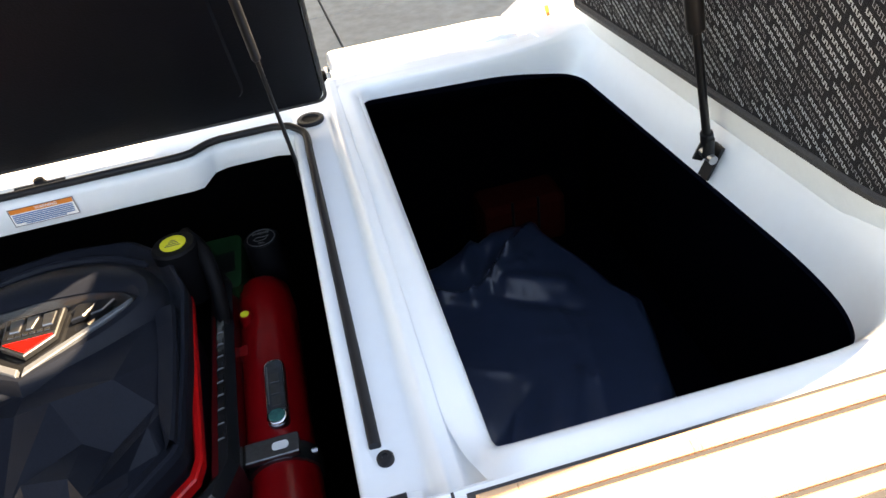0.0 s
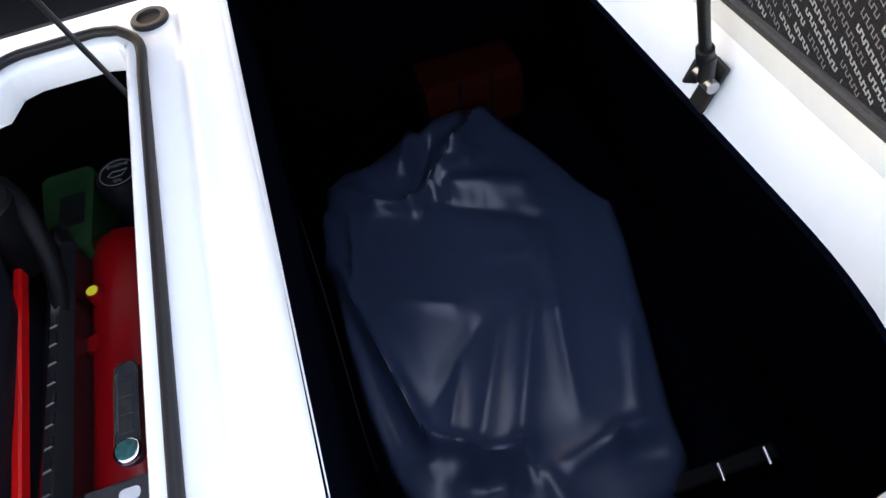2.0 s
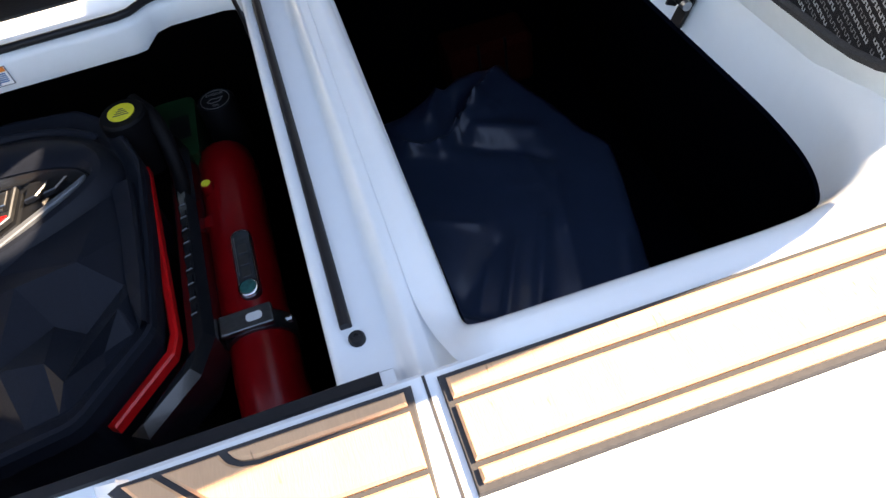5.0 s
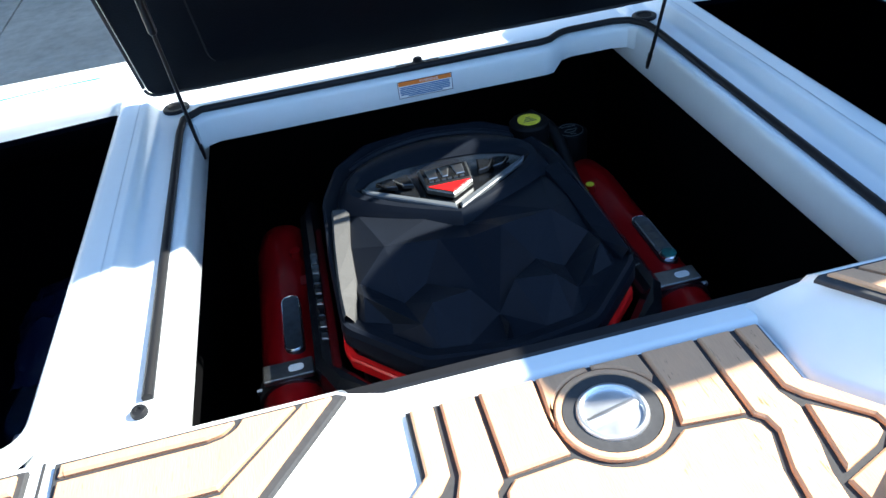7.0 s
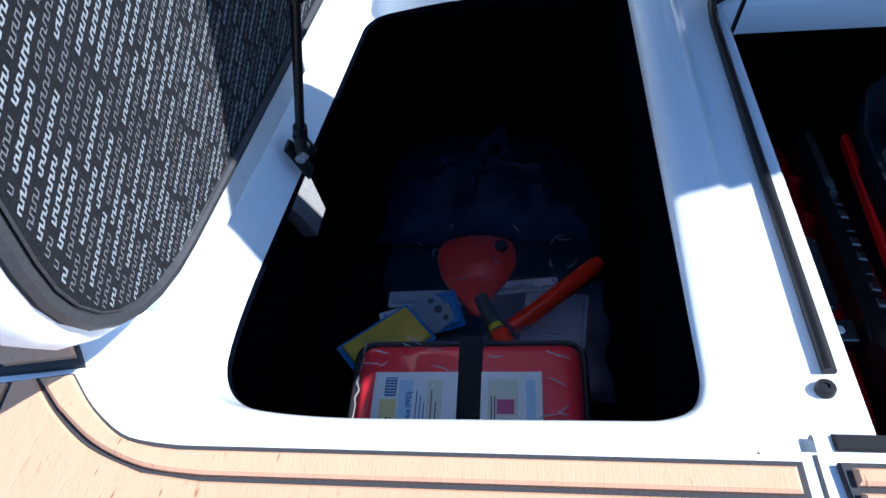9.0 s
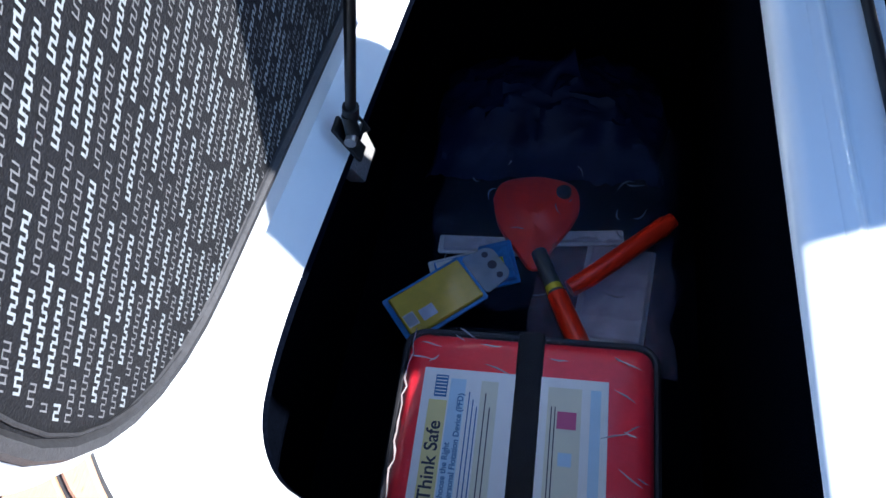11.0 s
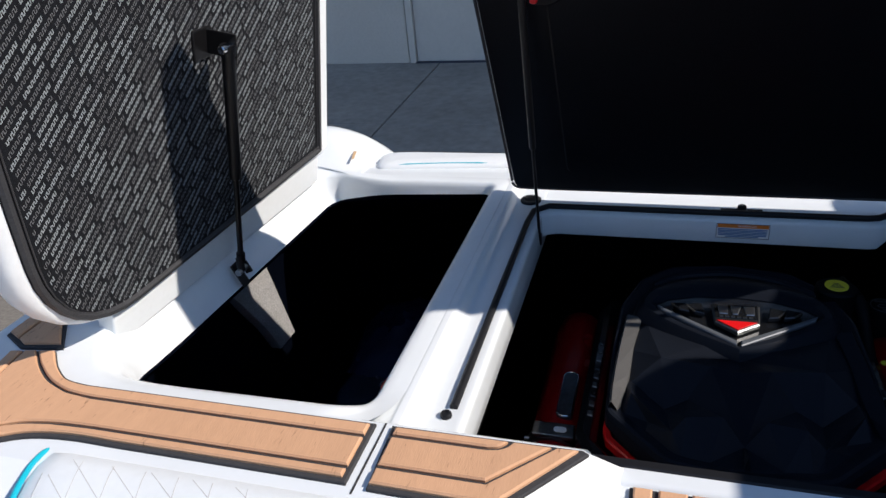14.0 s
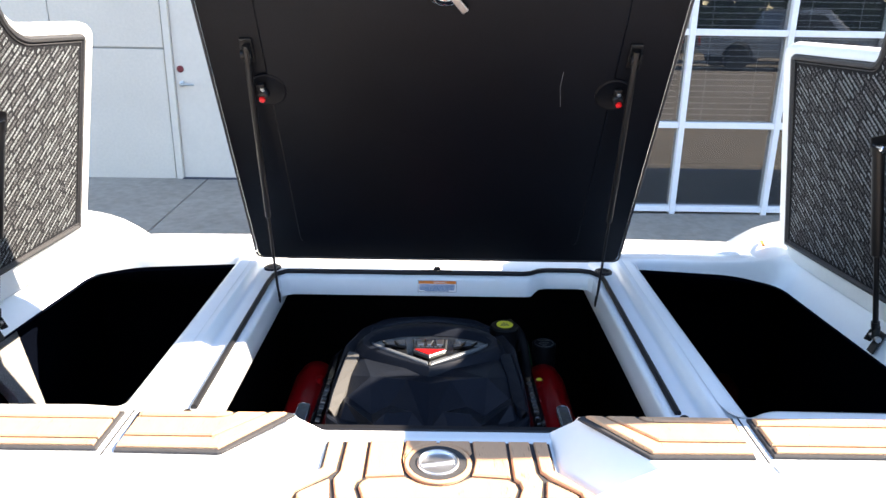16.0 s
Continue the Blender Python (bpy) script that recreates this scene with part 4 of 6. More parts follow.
CLEAT = (1.342, -0.100, 2, 0.20)
THREAD = material("grey_thread", (0.50, 0.49, 0.48), 0.7, grain=0.1)
for s in (1, -1):
    seat_back(s)
    b = thing("bolster", (s * 0.77, 1.12, 0.03), "white vinyl bolster with turquoise piping on the rear deck", "bolster", "rear bolsters")
    rows = []
    for g, z in ((0.0, 0.0), (0.0, 0.012), (0.003, 0.020), (0.009, 0.0255), (0.022, 0.029), (0.05, 0.0305)):
        line = ring([(-0.208 + g * 0.3, -0.020 + g, z, 0.015), (0.196 - g, -0.066 + g, z, 0.03), (0.226 - g, 0.060 - g, z - 0.006, 0.05), (0.17 - g, 0.090 - g, z - 0.010, 0.05), (-0.208 + g * 0.3, 0.085 - g, z - 0.006, 0.015)], 6, 6)
        rows.append([(s * p.x, p.y, p.z) for p in line])
    part("cushion", loft(rows, True, True), VINYL, b, "", True)
    ends = ((0.130, -0.046), (-0.12, -0.018)) if s < 0 else ((0.165, -0.0485), (0.112, -0.043))
    part("piping", tube([(s * (ends[0][0] + (ends[1][0] - ends[0][0]) * t), ends[0][1] + (ends[1][1] - ends[0][1]) * t + 0.004 * math.sin(3.1 * t), 0.0262) for t in (k / 12 for k in range(13))], [0.0006] + [0.0028] * 11 + [0.0006], 7), BLUE, b, "turquoise piping", True)
    mk = thing("hull_mark", (s * 1.03, 1.085, 0.0772), "small orange streak on the white quarter deck", "mark")
    part("streak", slab([(-0.004 * s, -0.03), (0.004 * s, -0.03), (s * 0.022, 0.03), (s * 0.012, 0.03)], 0, 0.001), ORANGE if s > 0 else material("pale_tan_mark", (0.62, 0.42, 0.24), 0.6, grain=0.1), mk)
    cl = thing("deck_cleat", pose(s * CLEAT[0], CLEAT[1], TOP + 0.001, 0, 0, s * CLEAT[2]), "polished chrome leaf-shaped pull-up cleat set in the gunwale", "cleat", "deck cleats")
    L, W = CLEAT[3] / 2, 0.021
    leaf_line = [(W * math.cos(a) * (1 - 0.55 * abs(math.sin(a)) ** 3), L * math.sin(a)) for a in (2 * math.pi * k / 44 for k in range(44))]
    part("base", loft([[(x * f, y * (0.98 + 0.02 * f), z) for x, y in leaf_line] for f, z in ((1.0, 0.0), (1.0, 0.003), (0.93, 0.006), (0.80, 0.006), (0.66, 0.001), (0.3, -0.001))], True, True), CHROME, cl, "", True)
    bar = [(0.003 * math.sin(9 * t), -0.9 * L + 1.8 * L * t, 0.005 + 0.010 * math.sin(math.pi * t) - 0.003 * math.sin(3 * math.pi * t)) for t in (k / 24 for k in range(25))]
    part("horn", tube(bar, [0.003 + 0.0085 * math.sin(math.pi * (0.06 + 0.88 * k / 24)) for k in range(25)], 12), CHROME, cl, "", True)


# ---- lids and gas struts ----
def frame_matrix(o, x, y):
    x, y = Vector(x).normalized(), Vector(y).normalized()
    z = x.cross(y)
    m = Matrix((x, y, z)).transposed().to_4x4()
    m.translation = o
    return m


def round_outline(pts, n=6):
    """(x, y, radius) corners to an outline."""
    return [(p.x, p.y) for p in ring([(x, y, 0, r) for x, y, r in pts], n, 3)]


HATCH = frame_matrix((0, 0.910, 0.078), (1, 0, 0), (0, -0.515, 0.857))      # z faces the cockpit
hatch = thing("engine_hatch_lid", HATCH, "black lined engine hatch lid propped open on gas struts", "hatch lid")
bm = slab(round_outline([(-0.540, -0.012, 0.03), (0.538, -0.012, 0.03), (0.5270, 0.93, 0.06), (0.4920, 1.0880, 0.06), (-0.4920, 1.0880, 0.06), (-0.5270, 0.93, 0.06)]), -0.016, -0.006, 0.004)
shell = part("shell", bm, GELCOAT, hatch, "white moulded outer skin")
part("moulded_back", slab(round_outline([(-0.536, 0.40, 0.05), (0.536, 0.40, 0.05), (0.5270, 0.93, 0.06), (0.4920, 1.0870, 0.06), (-0.4920, 1.0870, 0.06), (-0.5270, 0.93, 0.06)]), -0.042, -0.014, 0.004), GELCOAT, shell)
part("liner", slab(round_outline([(-0.533, -0.006, 0.02), (0.531, -0.006, 0.02), (0.5200, 0.93, 0.06), (0.4850, 1.0800, 0.06), (-0.4850, 1.0800, 0.06), (-0.5200, 0.93, 0.06)]), -0.008, 0.004, 0.003), BLACK_SKIN, hatch, "matt black inner liner")
part("edge_trim", tube([(*p, 0.001) for p in round_outline([(-0.5375, -0.0095, 0.02), (0.5355, -0.0095, 0.02), (0.5245, 0.93, 0.06), (0.4895, 1.0850, 0.06), (-0.4895, 1.0850, 0.06), (-0.5245, 0.93, 0.06)])] + [(-0.5375, 0.02, 0.001)], 0.0035, 6), BINDING, hatch, "thin dark edge trim", True)
bm = slab(round_outline([(-0.40, 0.05, 0.04), (0.40, 0.05, 0.04), (0.40, 0.88, 0.06), (0.36, 1.02, 0.06), (-0.36, 1.02, 0.06), (-0.40, 0.88, 0.06)]), 0.003, 0.0085, 0.0045)
part("inner_panel", bm, BLACK_SKIN, hatch, "", True)
for s in (-1, 1):
    b = part("strut_bracket", add_tube(add_box(bmesh.new(), (s * 0.431 - 0.014, 0.684, 0.004), (s * 0.431 + 0.014, 0.7445, 0.010), 0.002), [(s * 0.431 - 0.012, 0.713, 0.022), (s * 0.431 + 0.012, 0.713, 0.022)], 0.009, 12), PLASTIC, hatch)
    part("bracket_lug", box((s * 0.431 + 0.006, 0.694, 0.008), (s * 0.431 + 0.010, 0.734, 0.032), 0.002), PLASTIC, b)
    f = part("light_recess", turned([(0.044, 0.008), (0.044, 0.0105), (0.040, 0.0125), (0.036, 0.0105), (0.0, 0.0095)], 30, pose(s * 0.403, 0.608, 0)), BLACK_SKIN, hatch, "round black recess", True)
    part("switch_body", add_box(turned([(0.013, 0.008), (0.013, 0.02), (0.010, 0.024), (0, 0.024)], 16, pose(s * 0.413, 0.600, 0)), (s * 0.413 - 0.012, 0.613, 0.009), (s * 0.413 + 0.006, 0.630, 0.022), 0.002), PLASTIC, f, "", True)
    part("red_button", turned([(0.0075, 0.02), (0.0075, 0.028), (0.005, 0.030), (0, 0.030)], 14, pose(s * 0.416, 0.592, 0)), RED_TRIM, f, "small red button", True)
    part("steel_stud", turned([(0.005, 0.02), (0.005, 0.027), (0, 0.028)], 10, pose(s * 0.411, 0.620, 0)), STEEL, f, "", True)
latch = part("latch_plate", turned([(0.040, 0.009), (0.040, 0.014), (0.034, 0.018), (0.026, 0.018), (0.024, 0.014), (0, 0.013)], 30, pose(0.006, 0.874, 0)), CHROME, hatch, "round chrome latch", True)
part("latch_lever", add_box(bmesh.new(), (-0.008, -0.062, 0.018), (0.008, 0.01, 0.024), 0.002), STEEL, latch, "steel latch lever").matrix_local = pose(0.012, 0.874, 0, 0, 0, 38)
part("hinge", add_tube(bmesh.new(), [(-0.45, -0.016, -0.006), (0.45, -0.016, -0.006)], 0.006, 8), PLASTIC, hatch, "", True)
part("scratch", tube([(0.278, 0.669, 0.0088), (0.276, 0.628, 0.0088), (0.284, 0.572, 0.0088)], 0.0008, 5), STEEL, hatch, "pale scratch in the liner")


def gas_strut(a, c, split, label, r=0.0085, shade=PLASTIC):
    """A strut from its upper end a to its lower end c; the thick cylinder takes the upper share."""
    a, c = Vector(a), Vector(c)
    s = thing("gas_strut", a, label, "gas strut", "gas struts of the lids")
    d = c - a
    part("cylinder", tube([d * 0.02, d * split, d * (split + 0.004), d * (split + 0.006)], [r, r, r * 0.8, r * 0.5], 14), shade, s, "", True)
    part("rod", tube([d * split, d * 0.985], r * 0.5, 10), STEEL if shade is STEEL else PLASTIC, s, "thin black rod", True)
    part("end_fitting", tube([d * -0.01, d * 0.03], r * 1.15, 12), PLASTIC, s, "", True)
    part("end_fitting", tube([d * 0.955, d * 0.99, d * 1.005], [r * 0.78, r * 0.8, r * 0.6], 12), PLASTIC, s, "", True)
    return s


for s in (-1, 1):
    top = HATCH @ Vector((s * 0.429, 0.727, 0.022))
    gas_strut(top, (s * 0.457, 0.812, -0.03), 0.60, "slim black gas strut holding the engine hatch lid", 0.0072)


def side_outline(grow, near, aft):
    """Edge of a side lid: high over the near part, a step down, lower and straight towards the stern."""
    g = grow
    (ax, ay), (bx, by), (cx, cy) = near
    (dx, dy), (ex, ey), (fx, fr, gx) = aft
    pts = [(dx + g, dy - g, 0.012 + g), (ex + g, ey + g, 0.020 + g), (fx, ey + 0.004 + g, fr), (gx, 0.770 + g, 0.08), (0.08, 0.806 + g, 0.10), (ax - g, ay + g, 0.09 + g), (bx - g, by, 0.2), (cx - g, cy - g * 0.3, 0.20 + g)]
    return [(p.x, p.y) for p in ring([(x, y, 0, r) for x, y, r in pts], 8, 4)]


def inside(p, poly):
    hit = False
    for i in range(len(poly)):
        a, c = poly[i - 1], poly[i]
        if (a[1] > p[1]) != (c[1] > p[1]) and p[0] < a[0] + (p[1] - a[1]) * (c[0] - a[0]) / (c[1] - a[1]):
            hit = not hit
    return hit


def side_lid(s):
    """Lid of one locker, standing open; its local x runs aft along the boat, y up the lid, z into the boat."""
    o = Vector((s * 1.135, 0, 0.108))
    x = Vector((-s * 0.055, 1, 0)).normalized()
    up = Vector((-s * 0.19, -s * 0.0, 1)).normalized()
    up = (up - x * up.dot(x)).normalized()
    m = frame_matrix(o, x, up)
    inward = 1 if (m.to_3x3() @ Vector((0, 0, 1))).x * s < 0 else -1
    lid = thing("locker_lid", m, "white vinyl locker lid with charcoal printed lining, standing open", "locker lid", "locker lids")
    k = inward
    near = ((-0.038, 0.80), (-0.022, 0.40), (0.018, 0.014)) if s < 0 else ((-0.024, 0.80), (0.012, 0.50), (0.04, 0.012))
    aft = ((0.955, 0.030), (0.934, 0.604), (0.615, 0.07, 0.475)) if s < 0 else ((1.018, -0.010), (0.957, 0.579), (0.565, 0.03, 0.485))
    # padded outer shell
    rings = []
    for g, z in ((0.002, 0.0), (0.014, -0.004), (0.021, -0.014), (0.023, -0.032), (0.018, -0.054), (0.004, -0.068), (-0.02, -0.073)):
        rings.append([(px + (0.040 * min(1.0, max(0.0, (px - 0.88) / 0.05)) if z < 0 else 0.0), py, k * z) for px, py in side_outline(g, near, aft)])
    part("cushion", loft(rings, True, True), VINYL, lid, "white padded vinyl cover", True)
    part("lining", slab(side_outline(-0.002, near, aft), *sorted((k * 0.004, -k * 0.004)), 0.0), LINING, lid, "charcoal woven lining")
    edge = [(px, py, k * 0.004) for px, py in side_outline(-0.010, near, aft)]
    part("binding", tube(edge + edge[:1], 0.0075, 6, False), BINDING, lid, "black bound edge", True)
    edge = [(px, py, k * 0.006) for px, py in side_outline(-0.022, near, aft)]
    part("stitching", tube(edge + edge[:1], 0.0015, 5, False), BINDING, lid)
    # added strip that keeps the sun from leaking in under the lid
    part("hinge_flap", box((0.16 if s < 0 else 0.10, -0.062, min(-k * 0.045, -k * 0.006)), ((0.96 if s < 0 else 1.03), 0.02, max(-k * 0.045, -k * 0.006)), 0.004), VINYL, lid, "white vinyl strip added to stop sun leaking under the lid")
    # rows of word-long printed marks, bright and dim in turn: plain slanted bars linked into a running wave
    poly = side_outline(-0.032, near, aft)
    bright, dim = bmesh.new(), bmesh.new()
    ca, sa = math.cos(radians(40)), math.sin(radians(40))
    rnd = random.Random(4)
    step, tall, lean = 0.0043, 0.0078, 0.42

    def bar(tgt, u0, v0, u1, v1):
        quad = [(U * ca - V * sa, U * sa + V * ca) for U, V in ((u0 + v0 * lean, v0), (u1 + v0 * lean, v0), (u1 + v1 * lean, v1), (u0 + v1 * lean, v1))]
        tgt.faces.new([tgt.verts.new((p[0], p[1], k * 0.0046)) for p in (quad if k > 0 else quad[::-1])])
    for row in range(-90, 130):
        base = row * 0.0134
        shift = (row % 2) * 0.066 + rnd.uniform(-0.030, 0.030)
        for j in range(-12, 30):
            lit = j % 2 == 0
            w = 0.0019 if lit else 0.0012
            tgt = bright if lit else dim
            for n in range(14):
                u = j * 0.066 + shift + n * step - base * lean
                q = ((u + base * lean + 0.004) * ca - (base + tall / 2) * sa, (u + base * lean + 0.004) * sa + (base + tall / 2) * ca)
                if not (-0.05 < q[0] < 1.02 and 0.0 < q[1] < 0.83 and inside(q, poly)):
                    continue
                lift = rnd.uniform(0.0, 0.0016)
                bar(tgt, u, base + lift, u + w, base + tall - rnd.uniform(0.0, 0.0016))
                if n < 13:
                    v = base + tall - w - 0.0006 if n % 2 else base + 0.0006
                    bar(tgt, u + w, v, u + step, v + w * 0.9)
    part("bright_print", bright, PRINT, lid, "rows of pale printed marks", kind="stuff")
    part("dim_print", dim, PRINT_DIM, lid, "rows of dim printed marks", kind="stuff")
    # strut bracket on the lining
    by, bx = (0.440 if s < 0 else 0.412), 0.478
    br = part("strut_bracket", box((bx - 0.036, by - 0.030, min(k * 0.004, k * 0.010)), (bx + 0.022, by + 0.028, max(k * 0.004, k * 0.010)), 0.002), PLASTIC, lid, "black plate bracket")
    part("bracket_arm", box((bx + 0.004, by - 0.022, min(k * 0.006, k * 0.072)), (bx + 0.009, by + 0.024, max(k * 0.006, k * 0.072)), 0.0015), PLASTIC, br)
    part("bolt", tube([(bx - 0.027, by, k * 0.06), (bx - 0.025, by, k * 0.06), (bx + 0.014, by, k * 0.06)], [0.0065, 0.0085, 0.0085], 12), CHROME, br, "steel bolt", True)
    top = m @ Vector((bx - 0.004, by, k * 0.06))
    foot = Vector((s * 1.088, 0.515, 0.040))
    gas_strut(top, foot, 0.56, "black gas strut holding a locker lid open", 0.013)
    # foot bracket on the coaming
    fb = thing("strut_foot", (s * 1.092, 0.515, 0.02), "black steel strut foot bolted to the locker lip", "bracket", "strut feet")
    part("plate", moved(box((-0.003, -0.012, -0.042), (0.003, 0.014, 0.018), 0.002), pose(s * 0.012, 0, -0.006, 0, s * 24, 0)), PLASTIC, fb)
    part("ear", moved(box((-0.010, -0.0025, -0.016), (0.010, 0.0025, 0.014), 0.002), pose(-s * 0.004, 0.014, -0.002, 0, s * 24, 0)), PLASTIC, fb)
    part("bolt", tube([(-0.004 * s, -0.022, 0.0), (-0.004 * s, 0.014, 0.0)], 0.0075, 12), STEEL, fb, "steel bolt head", True)
    part("ball_socket", tube([(-0.004 * s, -0.006, 0.0), (-0.004 * s, -0.004, 0.03)], [0.0095, 0.0085], 12), PLASTIC, fb, "", True)
    return lid


side_lid(1)
side_lid(-1)


# ---- engine ----
engine = thing("engine", (0, 0, -0.80), "black covered marine engine with red exhaust manifolds", "engine")
EO = Matrix.Translation((0, 0, 0.80))


def eng(name, bm, mat, label="", smooth=False, parent=None):
    return part(name, moved(bm, EO) if parent is None else moved(bm, EO), mat, parent or engine, label, smooth)


DULL_STEEL = material("dull_grey_steel", (0.20, 0.21, 0.22), 0.4, 1.0, grain=0.15, scale=120, rough_vary=0.1)
PLATE = material("dark_chrome_plate", (0.16, 0.18, 0.21), 0.28, 0.9, grain=0.15, scale=90, blotch=0.2, blotch_scale=40)
EX = -0.020
half = [(0.0, 0.905), (0.13, 0.885), (0.20, 0.815), (0.238, 0.70), (0.244, 0.52), (0.241, 0.338), (0.132, 0.226), (0.0, 0.206)]
outer = [(EX + x, y) for x, y in half] + [(EX - x, y) for x, y in half[-2:0:-1]]
c0 = Vector((EX, 0.56))
# faceted cover: rounded skirt, bevel band, then folded facets
bm = bmesh.new()
smooth_outer = [(p.x, p.y) for p in ring([(x, y, 0, 0.016) for x, y in outer], 3, 2)]
def scaled(f, z, tip=0.0):
    return [(c0.x + (x - c0.x) * f, c0.y + (y - c0.y) * f, z + tip * (y - 0.56)) for x, y in smooth_outer]


add_loft(bm, [scaled(0.93, -0.30), scaled(0.94, -0.165, 0.02), scaled(1.0, -0.150, 0.02), scaled(0.998, -0.126, 0.02), scaled(0.985, -0.1165, 0.02), scaled(0.965, -0.1155, 0.02), scaled(0.895, -0.128, 0.02), scaled(0.885, -0.1285, 0.02)])
rim = [v for v in bm.verts][-len(smooth_outer):]
# one half of the folded facets: x, y, height; crests and valleys alike
FOLD = {"hood": (0.0, 0.526, -0.113), "wing": (0.178, 0.630, -0.113), "shoulder": (0.205, 0.535, -0.117), "crest": (0.145, 0.480, -0.099), "ridge": (0.054, 0.470, -0.101), "mid": (0.0, 0.470, -0.107), "dent": (0.094, 0.408, -0.124), "knee": (0.135, 0.386, -0.131),
        "valley": (0.198, 0.440, -0.121), "keel": (0.0, 0.305, -0.128), "spur": (0.036, 0.335, -0.106), "plate": (0.098, 0.325, -0.106), "fin": (0.196, 0.384, -0.110), "fin_foot": (0.163, 0.338, -0.127), "toe": (0.122, 0.290, -0.110), "prow": (0.0, 0.248, -0.108), "cheek": (0.070, 0.240, -0.120)}
CREASES = (("ridge", "keel"), ("ridge", "dent"), ("dent", "keel"), ("crest", "knee"), ("knee", "valley"), ("crest", "shoulder"), ("crest", "ridge"), ("valley", "shoulder"), ("knee", "plate"), ("spur", "keel"), ("spur", "dent"), ("fin", "toe"), ("fin_foot", "toe"), ("hood", "ridge"), ("wing", "crest"), ("keel", "prow"))
inner, edges, index = [], [], {}
for side in (1, -1):
    for n, (x, y, z) in FOLD.items():
        if x == 0.0 and side < 0:
            index[n, side] = index[n, 1]
            continue
        index[n, side] = len(rim) + len(inner)
        inner.append(bm.verts.new((EX + side * x, y, -0.114 + 1.6 * (z + 0.114))))
    edges += [(index[a, side], index[b, side]) for a, b in CREASES]
for x, y, z in ((0.0, 0.60, -0.112), (0.0, 0.70, -0.112), (0.12, 0.70, -0.112), (-0.12, 0.70, -0.112), (0.0, 0.80, -0.116)):
    inner.append(bm.verts.new((EX + x, y, z)))
from mathutils.geometry import delaunay_2d_cdt
all_v = rim + inner
res = delaunay_2d_cdt([Vector((v.co.x, v.co.y)) for v in all_v], [(i, (i + 1) % len(rim)) for i in range(len(rim))] + edges, [], 1, 1e-6)
for tri in res[2]:
    if all(res[3][i] for i in tri):
        vs = [all_v[res[3][i][0]] for i in tri]
        if len(set(vs)) == 3:
            bm.faces.new(vs)
cover = eng("cover", bm, COVER, "faceted charcoal plastic engine cover")
# cover's edge band along each flank; left one's sunlight is in its colour
for s in (1, -1):
    rows = []
    for y, xo, xi, zi in ((0.348, 0.229, 0.219, -0.1235), (0.40, 0.230, 0.208, -0.1205), (0.45, 0.229, 0.203, -0.1185), (0.54, 0.225, 0.200, -0.1145), (0.60, 0.221, 0.194, -0.1130), (0.645, 0.218, 0.188, -0.1110)):
        rows.append([(EX + s * x, y, z) for x, z in ((xo + 0.006, -0.128), (xo + 0.004, -0.110), (xo, -0.1045), (xi, zi + 0.002), (xi - 0.001, zi - 0.010))])
    eng("edge_band", loft(rows, False), TRIM_SUNLIT if s < 0 else COVER, "edge band of the cover", parent=cover)
# hood round the badge: a broad raised band, high at the back, pointed in front
hout = [(0.0, 0.512), (0.075, 0.550), (0.145, 0.592), (0.192, 0.630), (0.208, 0.668), (0.190, 0.745), (0.120, 0.822), (0.0, 0.852)]
hmid = [(0.0, 0.528), (0.070, 0.566), (0.134, 0.608), (0.172, 0.644), (0.184, 0.675), (0.166, 0.725), (0.100, 0.772), (0.0, 0.792)]
hin = [(0.0, 0.540), (0.065, 0.580), (0.122, 0.622), (0.154, 0.656), (0.162, 0.674), (0.138, 0.700), (0.080, 0.722), (0.0, 0.730)]
def band(h, z, back=0.0):
    pts = [(x, y, z + back * max(0.0, (y - 0.6) / 0.2)) for x, y in h]
    full = [(EX + x, y, zz) for x, y, zz in pts] + [(EX - x, y, zz) for x, y, zz in pts[-2:0:-1]]
    return full


fine = lambda h: [tuple(p) for p in curve(h + h[:1], 3)][:-1]
eng("hood", loft([fine(band(hout, -0.135)), fine(band(hout, -0.122, -0.004)), fine(band([(a[0] * 0.75 + c[0] * 0.25, a[1] * 0.75 + c[1] * 0.25) for a, c in zip(hout, hmid)], -0.104)), fine(band(hmid, -0.088, 0.006)), fine(band([(a[0] * 0.35 + c[0] * 0.65, a[1] * 0.35 + c[1] * 0.65) for a, c in zip(hmid, hin)], -0.087, 0.004)), fine(band(hin, -0.095)), fine(band(hin, -0.125))]), COVER, "raised hood round the badge", True)
eng("hood_rib", tube(curve([(EX - 0.17, 0.775, -0.1045), (EX - 0.10, 0.815, -0.099), (EX, 0.832, -0.096), (EX + 0.10, 0.815, -0.099), (EX + 0.17, 0.775, -0.1045)], 6), [0.003] + [0.008] * 23 + [0.003], 8), COVER, "", True)
hous = [(EX + x, y) for x, y in hin] + [(EX - x, y) for x, y in hin[-2:0:-1]]
SILVER = material("silver_badge_paint", (0.12, 0.135, 0.155), 0.5, 0.3, grain=0.05)
badge = eng("badge_housing", slab(hous, -0.13, -0.096, 0.002), COVER_GLOSS, "gloss black badge housing")
